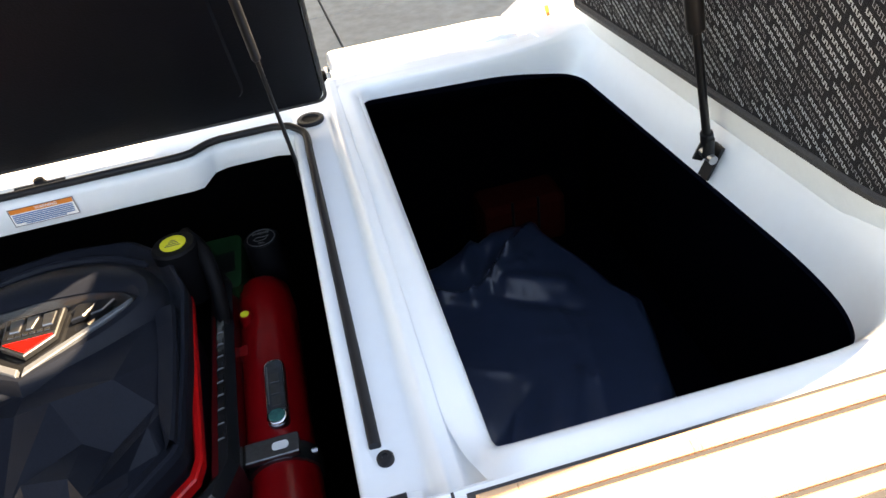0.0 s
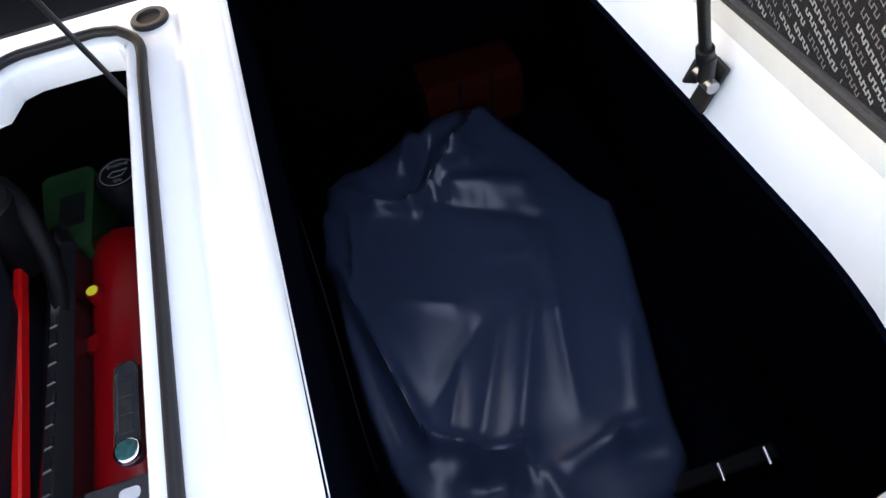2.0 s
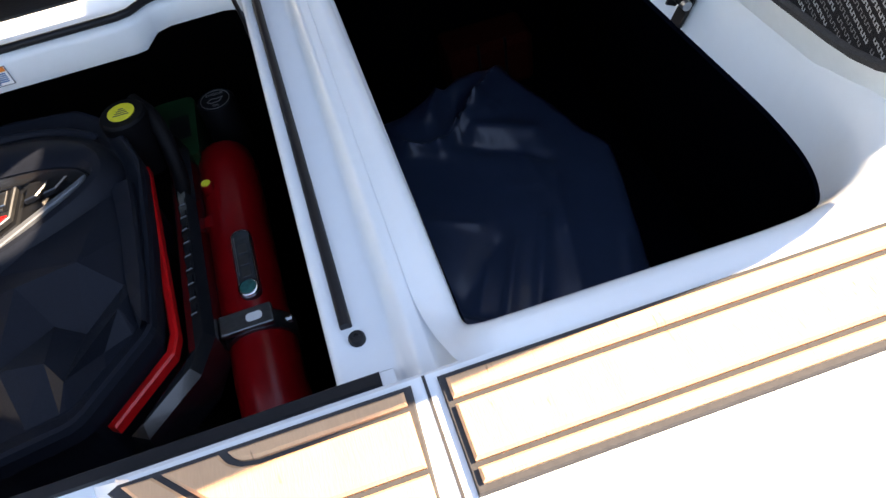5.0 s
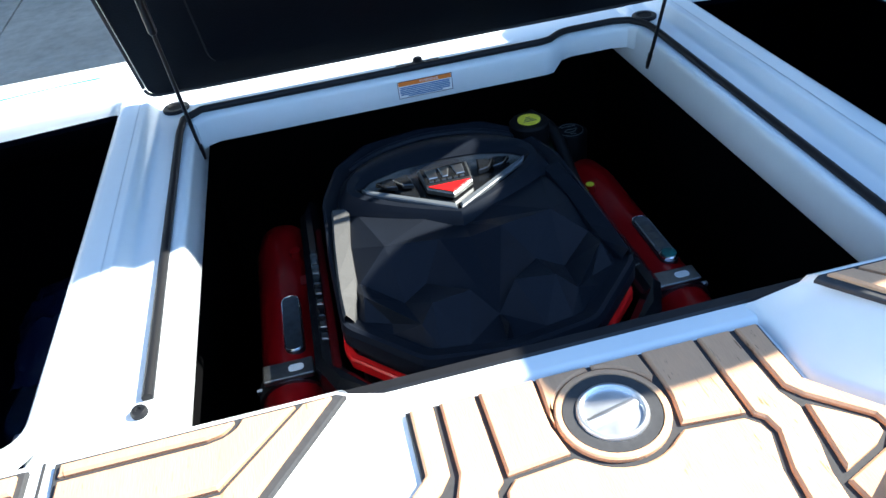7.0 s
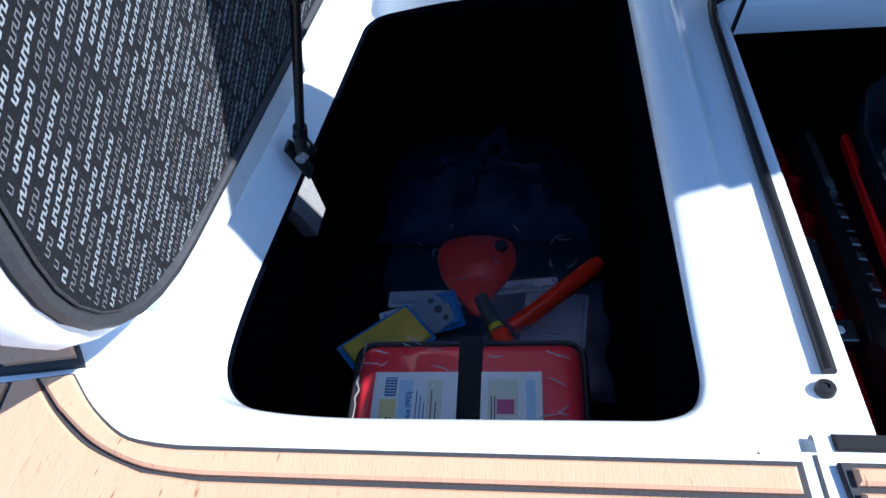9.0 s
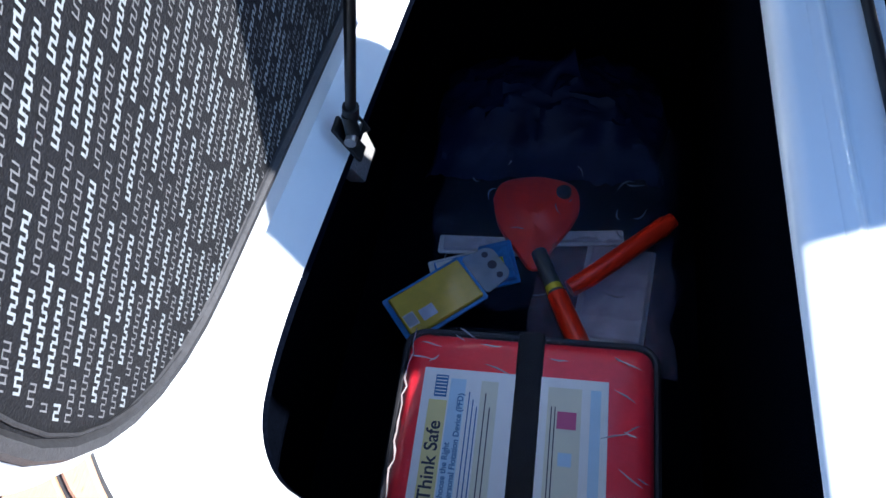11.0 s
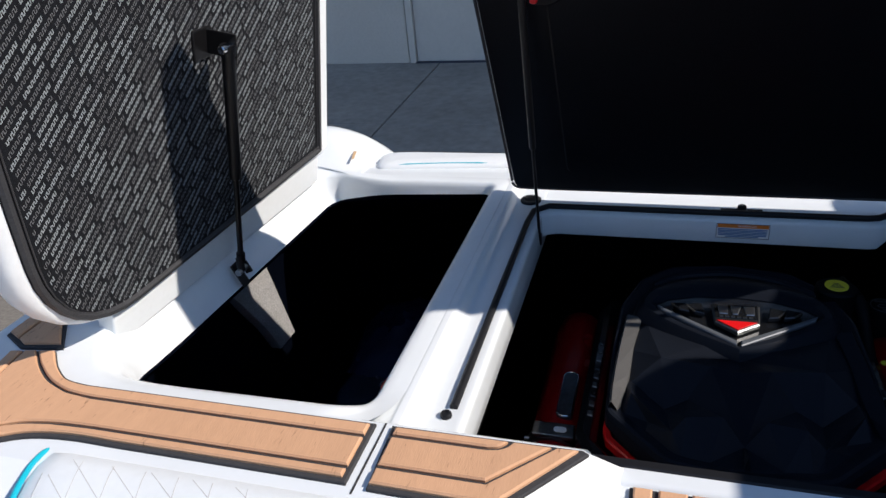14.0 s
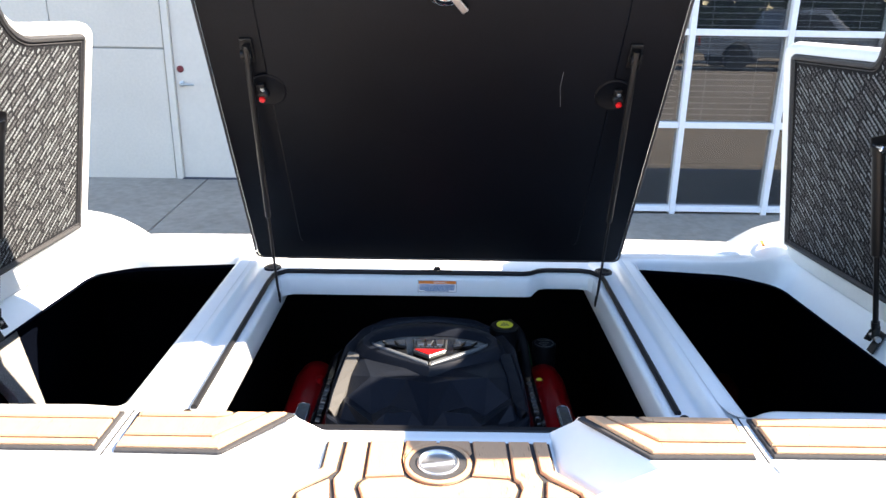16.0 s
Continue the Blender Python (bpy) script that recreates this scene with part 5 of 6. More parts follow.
for s in (1, -1):
    w = [(EX + s * 0.004, 0.535), (EX + s * 0.004, 0.553), (EX + s * 0.14, 0.650), (EX + s * 0.158, 0.664), (EX + s * 0.150, 0.645)]
    eng("chevron", slab(w, -0.092, -0.084, 0.002), SILVER, "brushed silver chevron", parent=badge)
    for k in range(2):
        eng("vane", slab([(EX + s * (0.062 + 0.03 * k), 0.64 + 0.004 * k), (EX + s * (0.082 + 0.03 * k), 0.645 + 0.004 * k), (EX + s * (0.10 + 0.03 * k), 0.672), (EX + s * (0.068 + 0.03 * k), 0.682 - 0.003 * k)], -0.092, -0.083, 0.002), COVER_GLOSS, "", parent=badge)
shield = [(EX - 0.048, 0.682), (EX + 0.048, 0.682), (EX + 0.043, 0.612), (EX, 0.578), (EX - 0.043, 0.612)]
sh = eng("shield", slab(shield, -0.092, -0.082, 0.002), DULL_STEEL, "silver framed badge", parent=badge)
eng("shield_field", slab([(EX - 0.043, 0.678), (EX + 0.043, 0.678), (EX + 0.041, 0.626), (EX - 0.041, 0.626)], -0.083, -0.0812), COVER_GLOSS, parent=badge)
eng("shield_tip", slab([(EX - 0.039, 0.616), (EX + 0.039, 0.616), (EX, 0.585)], -0.083, -0.0808), RED_TRIM, "red badge point", parent=badge)
for k in range(3):
    x0 = EX - 0.036 + k * 0.026
    bm = slab([(x0, 0.672), (x0 + 0.021, 0.672), (x0 + 0.019 - 0.006 * (k == 1), 0.640), (x0 + 0.003, 0.640)], -0.0815, -0.079, 0.001)
    eng("emblem_bar", bm, STEEL, "plain silver emblem block", parent=badge)
for k in range(6):
    eng("emblem_bar", slab([(EX - 0.034 + k * 0.0115, 0.634), (EX - 0.026 + k * 0.0115, 0.634), (EX - 0.026 + k * 0.0115, 0.629), (EX - 0.034 + k * 0.0115, 0.629)], -0.0815, -0.0800), STEEL, parent=badge)
for s in (1, -1):
    # red strip under the cover's edge, gloss rail with raised marks outside it
    L = [(0.206, 0.800), (0.219, 0.795), (0.246, 0.375), (0.238, 0.342), (0.150, 0.252), (0.138, 0.260), (0.226, 0.352), (0.233, 0.380)]
    eng("red_strip", slab([(EX + s * x, y) for x, y in L], -0.211, -0.191, 0.003), RED_TRIM, "bright red edge strip")
    R = [(0.252, 0.845), (0.272, 0.85), (0.292, 0.80), (0.297, 0.36), (0.27, 0.30), (0.19, 0.225), (0.165, 0.24), (0.255, 0.345)]
    rail = eng("side_rail", slab([(EX + s * x, y) for x, y in R], -0.28, -0.192, 0.014), COVER_GLOSS, "gloss black side rail")
    for k in range(9):
        y = 0.40 + k * 0.030
        eng("raised_mark", slab([(EX + s * 0.268, y), (EX + s * 0.279, y + 0.003), (EX + s * 0.279, y + 0.019), (EX + s * 0.268, y + 0.016)], -0.195, -0.1895, 0.0015), DULL_STEEL if s < 0 and k in (0, 1, 3, 4, 6) else COVER_GLOSS, "", parent=rail)
    # exhaust manifold: long red casting with a clamp
    X = EX + s * 0.352
    man = eng("exhaust_manifold", tube([(X - s * 0.006, 0.865, -0.285), (X - s * 0.005, 0.85, -0.282), (X, 0.80, -0.280), (X, 0.45, -0.285), (X + s * 0.004, 0.425, -0.29)], [0.040, 0.053, 0.056, 0.056, 0.052], 22), RED, "red painted exhaust manifold", True)
    man.matrix_local = Matrix.Translation((-s * 0.010, -0.026, 0.0))
    eng("exhaust_elbow", tube(curve([(X + s * 0.004, 0.405, -0.293), (X + s * 0.006, 0.30, -0.30), (X + s * 0.012, 0.20, -0.34), (X + s * 0.015, 0.12, -0.42)], 5), 0.055, 20), RED, "red exhaust elbow", True, man)
    eng("boss", tube([(X - s * 0.030, 0.735, -0.262), (X - s * 0.031, 0.735, -0.218)], [0.015, 0.0105], 16), RED, "", True, man)
    eng("boss", tube([(X - s * 0.036, 0.66, -0.275), (X - s * 0.040, 0.66, -0.238)], [0.017, 0.014], 14), RED, "", True, man)
    if s > 0:
        eng("filler_sticker", turned([(0.0085, 0.0), (0.0085, 0.002), (0.0, 0.0022)], 18, pose(X - s * 0.031, 0.735, -0.2185)), YELLOW, "round yellow sticker", True, man)
    cl = eng("clamp", tube([(X + s * 0.003, 0.433, -0.289), (X + s * 0.003, 0.40, -0.292)], 0.0605, 24), DULL_STEEL, "grey steel band clamp", True, man)
    eng("clamp_buckle", box((X - 0.045, 0.396, -0.237), (X + 0.040, 0.436, -0.226), 0.003), DULL_STEEL, "steel buckle with a slot", False, man)
    eng("slot", slab(round_outline([(X - 0.002, 0.408, 0.007), (X + 0.024, 0.408, 0.007), (X + 0.024, 0.424, 0.007), (X - 0.002, 0.424, 0.007)]), -0.2275, -0.2255), PAPER, "", False, man)
    eng("clamp_bolt", tube([(X - s * 0.060, 0.416, -0.262), (X - s * 0.048, 0.416, -0.262), (X + s * 0.062, 0.416, -0.262)], 0.006, 8), STEEL, "", True, man)
    # name plate on the casting
    px = X + 0.012
    plate = eng("name_plate", slab(round_outline([(px - 0.017, 0.452, 0.017), (px + 0.017, 0.452, 0.017), (px + 0.017, 0.60, 0.017), (px - 0.017, 0.60, 0.017)]), -0.240, -0.2215, 0.003), PLATE, "dark chrome capsule name plate", False, man)
    line = [(*q, -0.2215) for q in round_outline([(px - 0.0155, 0.4535, 0.0155), (px + 0.0155, 0.4535, 0.0155), (px + 0.0155, 0.5985, 0.0155), (px - 0.0155, 0.5985, 0.0155)])]
    eng("plate_border", tube(line + line[:1], 0.0011, 6, False), CHROME, "", True, man)
    if s > 0:
        eng("plate_emblem", turned([(0.0165, 0), (0.0165, 0.004), (0.0145, 0.0055), (0.0, 0.0055)], 24, pose(px, 0.469, -0.2225)), CHROME, "round chrome emblem", True, man)
        eng("plate_emblem_field", turned([(0.0135, 0), (0.0135, 0.0012), (0, 0.0013)], 20, pose(px, 0.469, -0.2172)), material("teal_emblem", (0.02, 0.14, 0.13), 0.3, blotch=0.6, blotch_scale=90), "", True, man)
        for k in range(3):
            eng("plate_bar", box((px - 0.007, 0.494 + k * 0.026, -0.2216), (px + 0.008, 0.514 + k * 0.026, -0.2206)), DULL_STEEL, "", False, man)
        eng("plate_bar", box((px - 0.0125, 0.50, -0.2216), (px - 0.0105, 0.585, -0.2206)), STEEL, "", False, man)
# oil cap with yellow notice, coolant tank, oil filler
cap = eng("filler_neck", turned([(0.042, -0.12), (0.042, -0.005), (0.038, 0.0), (0.0, 0.001)], 30, pose(0.196, 0.811, -0.096)), CAP_BLACK, "black filler cap", True)
eng("cap_notice", turned([(0.024, 0.0), (0.024, 0.002), (0, 0.0022)], 26, pose(0.196, 0.811, -0.0955)), YELLOW, "round yellow notice", True, cap)
for k in range(4):
    eng("notice_line", box((0.196 - 0.014 + 0.003 * k, 0.811 - 0.010 + 0.0055 * k, -0.0936), (0.196 + 0.014 - 0.003 * k, 0.811 - 0.0075 + 0.0055 * k, -0.0932)), INK, "", False, cap)
tank = eng("coolant_tank", loft([ring([(0.215, 0.84, z, 0.02), (0.285, 0.80, z, 0.02), (0.29, 0.99, z, 0.02), (0.20, 0.99, z, 0.02)]) for z in (-0.40, -0.24, -0.225)], True, True), GREEN, "green plastic coolant tank", True)
eng("tank_label", box((0.235, 0.86, -0.2245), (0.275, 0.93, -0.2235)), PLASTIC, "black tank label", False, tank)
CAP_PRINT = material("grey_cap_print", (0.14, 0.14, 0.14), 0.6, grain=0.2, scale=120)
oil = eng("oil_filler", turned([(0.038, -0.12), (0.038, -0.004), (0.035, 0.0), (0.0, 0.0)], 30, pose(0.334, 0.935, -0.212)), CAP_BLACK, "black engine oil filler cap", True)
ringline = [(0.334 + 0.029 * math.cos(a), 0.935 + 0.029 * math.sin(a), -0.2115) for a in (2 * math.pi * k / 32 for k in range(33))]
eng("cap_ring", tube(ringline, 0.0008, 5, False), CAP_PRINT, "", True, oil)
eng("cap_symbol", tube([(0.318, 0.931, -0.2115), (0.326, 0.925, -0.2115), (0.342, 0.927, -0.2115), (0.350, 0.939, -0.2115), (0.339, 0.937, -0.2115), (0.326, 0.939, -0.2115), (0.318, 0.931, -0.2115)], 0.0009, 5, False), CAP_PRINT, "", True, oil)
writing("cap_word", "ENGINE", 0.010, EO @ pose(0.334, 0.952, -0.2114), CAP_PRINT, oil)
writing("cap_word", "OIL", 0.009, EO @ pose(0.334, 0.916, -0.2114), CAP_PRINT, oil)
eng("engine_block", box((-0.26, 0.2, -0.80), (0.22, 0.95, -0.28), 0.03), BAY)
eng("dipstick", tube(curve([(0.21, 0.86, -0.11), (0.245, 0.80, -0.13), (0.255, 0.70, -0.20), (0.25, 0.5, -0.22)], 6), 0.014, 10), CAP_BLACK, "black breather hose", True)


# ---- locker contents ----
TARP = material("navy_black_pvc", (0.037, 0.061, 0.120), 0.31, grain=0.05, scale=25, blotch=0.10, blotch_scale=7, rough_vary=0.05, spec=0.55)
bag_line = [(0.600, 1.19), (0.612, 1.240), (0.66, 1.266), (0.73, 1.258), (0.80, 1.277), (0.846, 1.300), (0.868, 1.288), (0.92, 1.325), (0.985, 1.328), (1.045, 1.302), (1.145, 1.12), (1.200, 1.00), (1.226, 0.935), (1.206, 0.82), (1.170, 0.68), (1.128, 0.51), (1.108, 0.425),
            (1.100, 0.36), (1.05, 0.30), (0.93, 0.26), (0.82, 0.25), (0.70, 0.28), (0.62, 0.36), (0.585, 0.52), (0.572, 0.66), (0.566, 0.84), (0.572, 0.99), (0.560, 1.04), (0.574, 1.09), (0.578, 1.15)]
bag_edge = []
for i, p in enumerate(bag_line):
    q = bag_line[(i + 1) % len(bag_line)]
    n = max(2, int(math.dist(p, q) / 0.011))
    bag_edge += [(p[0] + (q[0] - p[0]) * k / n, p[1] + (q[1] - p[1]) * k / n) for k in range(n)]
cx, cy = 0.86, 0.78
# folds: two ends, height, width; a ridge where the height is above nought, a valley where below
folds = [((1.055, 1.284), (0.93, 1.17), 0.050, 0.022), ((0.93, 1.17), (0.793, 1.074), 0.030, 0.020), ((0.848, 1.285), (0.801, 1.19), 0.026, 0.016), ((0.793, 1.074), (0.714, 1.105), 0.024, 0.014), ((0.714, 1.105), (0.660, 1.20), 0.026, 0.014), ((0.88, 1.23), (0.82, 1.12), -0.030, 0.030),
         ((0.883, 1.121), (0.95, 1.128), 0.016, 0.013), ((0.95, 1.128), (0.978, 1.152), 0.014, 0.012), ((0.90, 1.085), (1.04, 1.035), 0.022, 0.040), ((0.841, 1.070), (1.042, 0.944), -0.013, 0.026), ((1.195, 1.006), (1.205, 0.93), 0.010, 0.016), ((0.595, 1.16), (0.655, 1.10), 0.022, 0.012), ((0.650, 1.08), (0.622, 0.94), 0.018, 0.011),
         ((0.635, 1.02), (0.615, 0.97), -0.012, 0.010), ((0.590, 0.985), (0.672, 0.545), 0.030, 0.018), ((0.672, 0.539), (0.752, 0.490), 0.026, 0.013), ((0.600, 0.535), (0.665, 0.50), 0.022, 0.013), ((0.752, 0.476), (0.833, 0.462), 0.020, 0.013), ((0.833, 0.465), (0.815, 0.40), 0.022, 0.016), ((0.72, 0.43), (0.78, 0.42), -0.040, 0.036),
         ((0.780, 0.67), (0.713, 0.53), 0.005, 0.015), ((0.875, 0.72), (0.764, 0.50), 0.006, 0.018), ((0.955, 0.74), (0.835, 0.485), 0.008, 0.018), ((1.030, 0.86), (0.990, 0.70), 0.006, 0.020), ((0.990, 0.70), (0.945, 0.50), 0.007, 0.022), ((1.105, 0.62), (1.040, 0.446), 0.009, 0.022), ((1.103, 0.428), (0.99, 0.43), 0.022, 0.014), ((0.99, 0.43), (0.892, 0.404), 0.016, 0.016),
         ((0.85, 0.40), (0.87, 0.30), 0.016, 0.02), ((1.0, 0.39), (1.08, 0.36), -0.018, 0.020), ((0.99, 0.98), (1.0, 0.80), 0.005, 0.022), ((0.70, 0.84), (0.80, 0.79), 0.006, 0.026), ((0.92, 0.88), (0.98, 0.86), 0.004, 0.02), ((0.82, 0.72), (0.70, 0.60), -0.006, 0.03)]


def fold(x, y):
    h = 0.0
    p = Vector((x, y))
    for a, c, amp, w in folds:
        a, c = Vector(a), Vector(c)
        t = max(0.0, min(1.0, (p - a).dot(c - a) / (c - a).length_squared))
        d = (p - a - (c - a) * t).length
        if d < 5 * w:
            h += 1.15 * amp / (1 + (d / (0.8 * w)) ** 2) ** 1.5
    # the flank left of the long fold hangs lower
    a, c = Vector((0.590, 0.985)), Vector((0.672, 0.545))
    side = (c - a).normalized()
    off = (p - a).x * side.y - (p - a).y * side.x
    if 0.50 < y < 1.02:
        h -= 0.030 / (1 + math.exp(-off / 0.007))
    return h


levels = [1.0, 0.992, 0.984, 0.975, 0.962, 0.948] + [0.93 - 0.0145 * k for k in range(64)]
rows = []
for f in levels:
    r = []
    for x, y in bag_edge:
        X, Y = cx + (x - cx) * f, cy + (y - cy) * f
        d = (1 - f) * 0.42
        body = 0.074 * (1 - math.exp(-d / 0.009)) + 0.018 * min(1.0, d / 0.2)
        body += 0.06 * max(0.0, min(1.0, (Y - 1.02) / 0.25)) * (1.0 if X > 0.86 else max(0.3, 1.0 - (0.86 - X) * 3)) * min(1.0, d / 0.01)
        n = noise.noise(Vector((X * 6, Y * 6, 0.3))) * 0.007 + noise.noise(Vector((X * 15, Y * 9, 1.3))) * 0.0025
        k = min(1.0, d / 0.008)
        r.append((X, Y, max(-0.7555, -0.755 + body + k * (fold(X, Y) * min(1.0, d / 0.055 + 0.08) + n))))
    rows.append(r)
for turn in range(4):
    rows = [[Vector((p[0], p[1], (p[2] * 4 + r0[j][2] + r1[j][2] + r[j - 1][2] + r[(j + 1) % len(r)][2]) / 8)) for j, p in enumerate(r)] if 4 < i < len(rows) - 1 else r for i, (r0, r, r1) in enumerate(zip([rows[0]] + rows, rows, rows[1:] + [rows[-1]]))]
bag = thing("storage_bag", (cx, cy, -0.756), "folded dark navy vinyl bag lying on the locker floor", "bag")
set_down = Matrix.Translation((-cx, -cy, 0.756))
part("body", moved(loft(rows, True, True), set_down), TARP, bag, "", True)
# stitched hem along the long fold, and the drawn cord channel across the top
skin = [Vector(p) for r in rows[::2] for p in r[::2]]
for name, a, c in (("hem", (0.597, 0.95), (0.668, 0.560)), ("cord_channel", (0.800, 1.080), (0.915, 1.165))):
    pts = []
    for k in range(15):
        q = Vector((a[0] + (c[0] - a[0]) * k / 14, a[1] + (c[1] - a[1]) * k / 14, 0))
        top = min(skin, key=lambda p: (p.x - q.x) ** 2 + (p.y - q.y) ** 2)
        pts.append((q.x, q.y, top.z))
    part(name, moved(tube(curve(pts, 2), 0.0028, 7), set_down), TARP, bag, "", True)

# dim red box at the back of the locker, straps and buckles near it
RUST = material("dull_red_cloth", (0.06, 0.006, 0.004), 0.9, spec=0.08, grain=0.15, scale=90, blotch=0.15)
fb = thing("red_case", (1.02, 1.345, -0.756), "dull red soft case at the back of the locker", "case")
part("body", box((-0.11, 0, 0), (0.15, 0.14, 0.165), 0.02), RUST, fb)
for xx in (-0.02, 0.06):
    part("seam", tube([(xx, -0.002, 0.01), (xx, -0.002, 0.18)], 0.004, 6), RUBBER, fb)
sb = thing("strap", (1.135, 0.290, -0.756), "black webbing strap with two steel buckles", "strap")
part("webbing", box((-0.10, 0.02, 0.0), (0.10, 0.05, 0.06), 0.005), WEBBING, sb)
for xx in (-0.01, 0.075):
    part("buckle", tube([(xx, 0.012, 0.064), (xx + 0.004, 0.042, 0.066)], 0.0035, 8), STEEL, sb, "", True)
part("buckle", box((-0.13, 0.02, 0.0), (-0.115, 0.035, 0.060), 0.002), STEEL, sb)

# the other locker: boxed life vests, paddle, packets in plastic
PVC_RED = material("red_nylon", (0.84, 0.012, 0.032), 0.5, grain=0.06, scale=120, blotch=0.12, blotch_scale=14, bump=0.3, bump_scale=40, rough_vary=0.1, coat=0.5)
FILM = material("clear_plastic_film", (0.20, 0.27, 0.46), 0.10, alpha=0.11, blotch=0.3, blotch_scale=20, bump=0.8, bump_scale=30)
CLEAR = material("thin_clear_film", (0.24, 0.26, 0.34), 0.10, alpha=0.045, blotch=0.3, blotch_scale=20, bump=0.8, bump_scale=30)
LEAF_YEL = material("leaflet_yellow", (0.78, 0.68, 0.30), 0.6, grain=0.05)
LEAF_BLUE = material("leaflet_pale_blue", (0.52, 0.70, 0.84), 0.6, grain=0.05)
LEAF_CREAM = material("leaflet_cream", (0.74, 0.72, 0.58), 0.6, grain=0.05)
CRIMSON = material("leaflet_crimson", (0.55, 0.10, 0.24), 0.6, grain=0.05)
pk = thing("life_vest_pack", pose(-0.882, 0.283, -0.724, 6, 0, 1), "red life vest pack in clear film with black strap", "life vest")
TOPZ = 0.400
part("case", box((-0.168, -0.20, 0.0), (0.190, 0.192, TOPZ), 0.028, 4), PVC_RED, pk, "", True)
edge = [(p.x, p.y, TOPZ - 0.018) for p in ring([(-0.171, -0.203, 0, 0.03), (0.193, -0.203, 0, 0.03), (0.193, 0.195, 0, 0.03), (-0.171, 0.195, 0, 0.03)])]
part("zip_edge", tube(edge + edge[:1], 0.005, 8, False), RUBBER, pk, "black zip edge", True)
part("strap", box((-0.004, -0.204, 0.0), (0.034, 0.199, TOPZ + 0.004), 0.004), WEBBING, pk, "black webbing strap")
sheet = part("leaflet", box((-0.134, -0.19, TOPZ + 0.0005), (0.126, 0.132, TOPZ + 0.002)), PAPER, pk, "white printed safety leaflet")


def leaf(name, x0, x1, y0, y1, mat, d=0.0006):
    shift = 0.022 if x0 > 0 else 0.006
    x0, x1 = x0 + shift, x1 + shift
    return part(name, box((x0, y0, TOPZ + 0.002), (x1, y1, TOPZ + 0.002 + d)), mat, sheet)


leaf("yellow_block", -0.128, -0.102, -0.07, 0.085, LEAF_YEL)
leaf("bar_code", -0.122, -0.104, 0.09, 0.122, INK_BLUE)
for k in range(6):
    leaf("bar_gap", -0.1205, -0.1055, 0.093 + k * 0.005, 0.0945 + k * 0.005, PAPER, 0.0010)
leaf("blue_block", -0.100, -0.078, -0.07, 0.118, LEAF_BLUE)
leaf("cream_block", -0.056, -0.032, -0.07, 0.118, LEAF_CREAM)
leaf("cream_block", 0.022, 0.068, -0.07, 0.118, LEAF_CREAM)
leaf("blue_block", 0.080, 0.094, -0.07, 0.118, LEAF_BLUE)
leaf("crimson_block", 0.036, 0.062, 0.060, 0.084, CRIMSON, 0.0013)
leaf("round_mark", 0.040, 0.058, 0.010, 0.028, LEAF_BLUE, 0.0010)
for k in range(3):
    leaf("print_line", -0.072 + 0.006 * k, -0.0705 + 0.006 * k, -0.07, 0.10 - 0.01 * k, INK_BLUE, 0.0012)
for k in range(2):
    leaf("print_line", -0.049 + 0.007 * k, -0.0475 + 0.007 * k, -0.06, 0.10 - 0.02 * k, INK, 0.0012)
    leaf("print_line", 0.027 + 0.005 * k, 0.0285 + 0.005 * k, -0.05, 0.09, INK, 0.0012)
ZT = TOPZ + 0.0032
writing("leaflet_words", "Think Safe", 0.026, pose(-0.109, 0.0, ZT, 0, 0, 90), INK, sheet, 0.0004)
writing("leaflet_words", "Choose the Right", 0.0115, pose(-0.0885, -0.015, ZT, 0, 0, 90), INK_BLUE, sheet, 0.0002)
writing("leaflet_words", "Personal Flotation Device (PFD)", 0.0115, pose(-0.077, 0.022, ZT, 0, 0, 90), INK_BLUE, sheet, 0.0002)

ORANGE_P = material("orange_red_plastic", (0.90, 0.035, 0.008), 0.35, grain=0.06, scale=50, blotch=0.08)
pd = thing("paddle", pose(-0.922, 0.872, -0.70), "orange telescoping paddle lying among packets", "paddle")
blade = [(-0.10, 0.12), (-0.085, 0.165), (-0.03, 0.185), (0.03, 0.185), (0.085, 0.165), (0.10, 0.11), (0.085, 0.06), (0.05, 0.0), (0.025, -0.055), (-0.0, -0.06), (-0.03, -0.02), (-0.08, 0.05)]
bl = [(p.x, p.y) for p in curve([(x, y, 0) for x, y in blade + blade[:1]], 4)][:-1]
rows = []
for f, z in ((1.0, 0.0), (1.0, 0.008), (0.96, 0.013), (0.7, 0.020), (0.4, 0.026), (0.1, 0.030)):
    rows.append([(x * f, 0.05 + (y - 0.05) * f, z + 0.02 * (0.1 - abs(x)) + 0.10 * max(0.0, y)) for x, y in bl])
part("blade", loft(rows, True, True), ORANGE_P, pd, "orange paddle blade", True)
part("grip_hole", disc((0.062, 0.135), 0.017, 0.035, 0.046, 18), RUBBER, pd)
part("shaft", tube([(0.02, -0.03, 0.03), (0.07, -0.14, 0.03)], 0.017, 14), material("grey_shaft", (0.10, 0.12, 0.14), 0.35, 0.3, grain=0.05), pd, "grey paddle shaft", True)
part("shaft_label", tube([(0.058, -0.115, 0.03), (0.064, -0.128, 0.03)], 0.0178, 14), YELLOW, pd, "", True)
part("socket", tube([(0.068, -0.135, 0.03), (0.135, -0.28, 0.03)], [0.021, 0.023], 14), ORANGE_P, pd, "", True)
hd = thing("telescopic_pole", pose(-0.70, 0.86, -0.69), "orange telescopic pole lying in clear plastic", "pole")
part("grip", tube([(0.078, 0.075, 0.045), (0.06, 0.06, 0.04), (-0.09, -0.07, 0.015), (-0.13, -0.10, 0.01)], [0.016, 0.021, 0.021, 0.019], 14), ORANGE_P, hd, "", True)


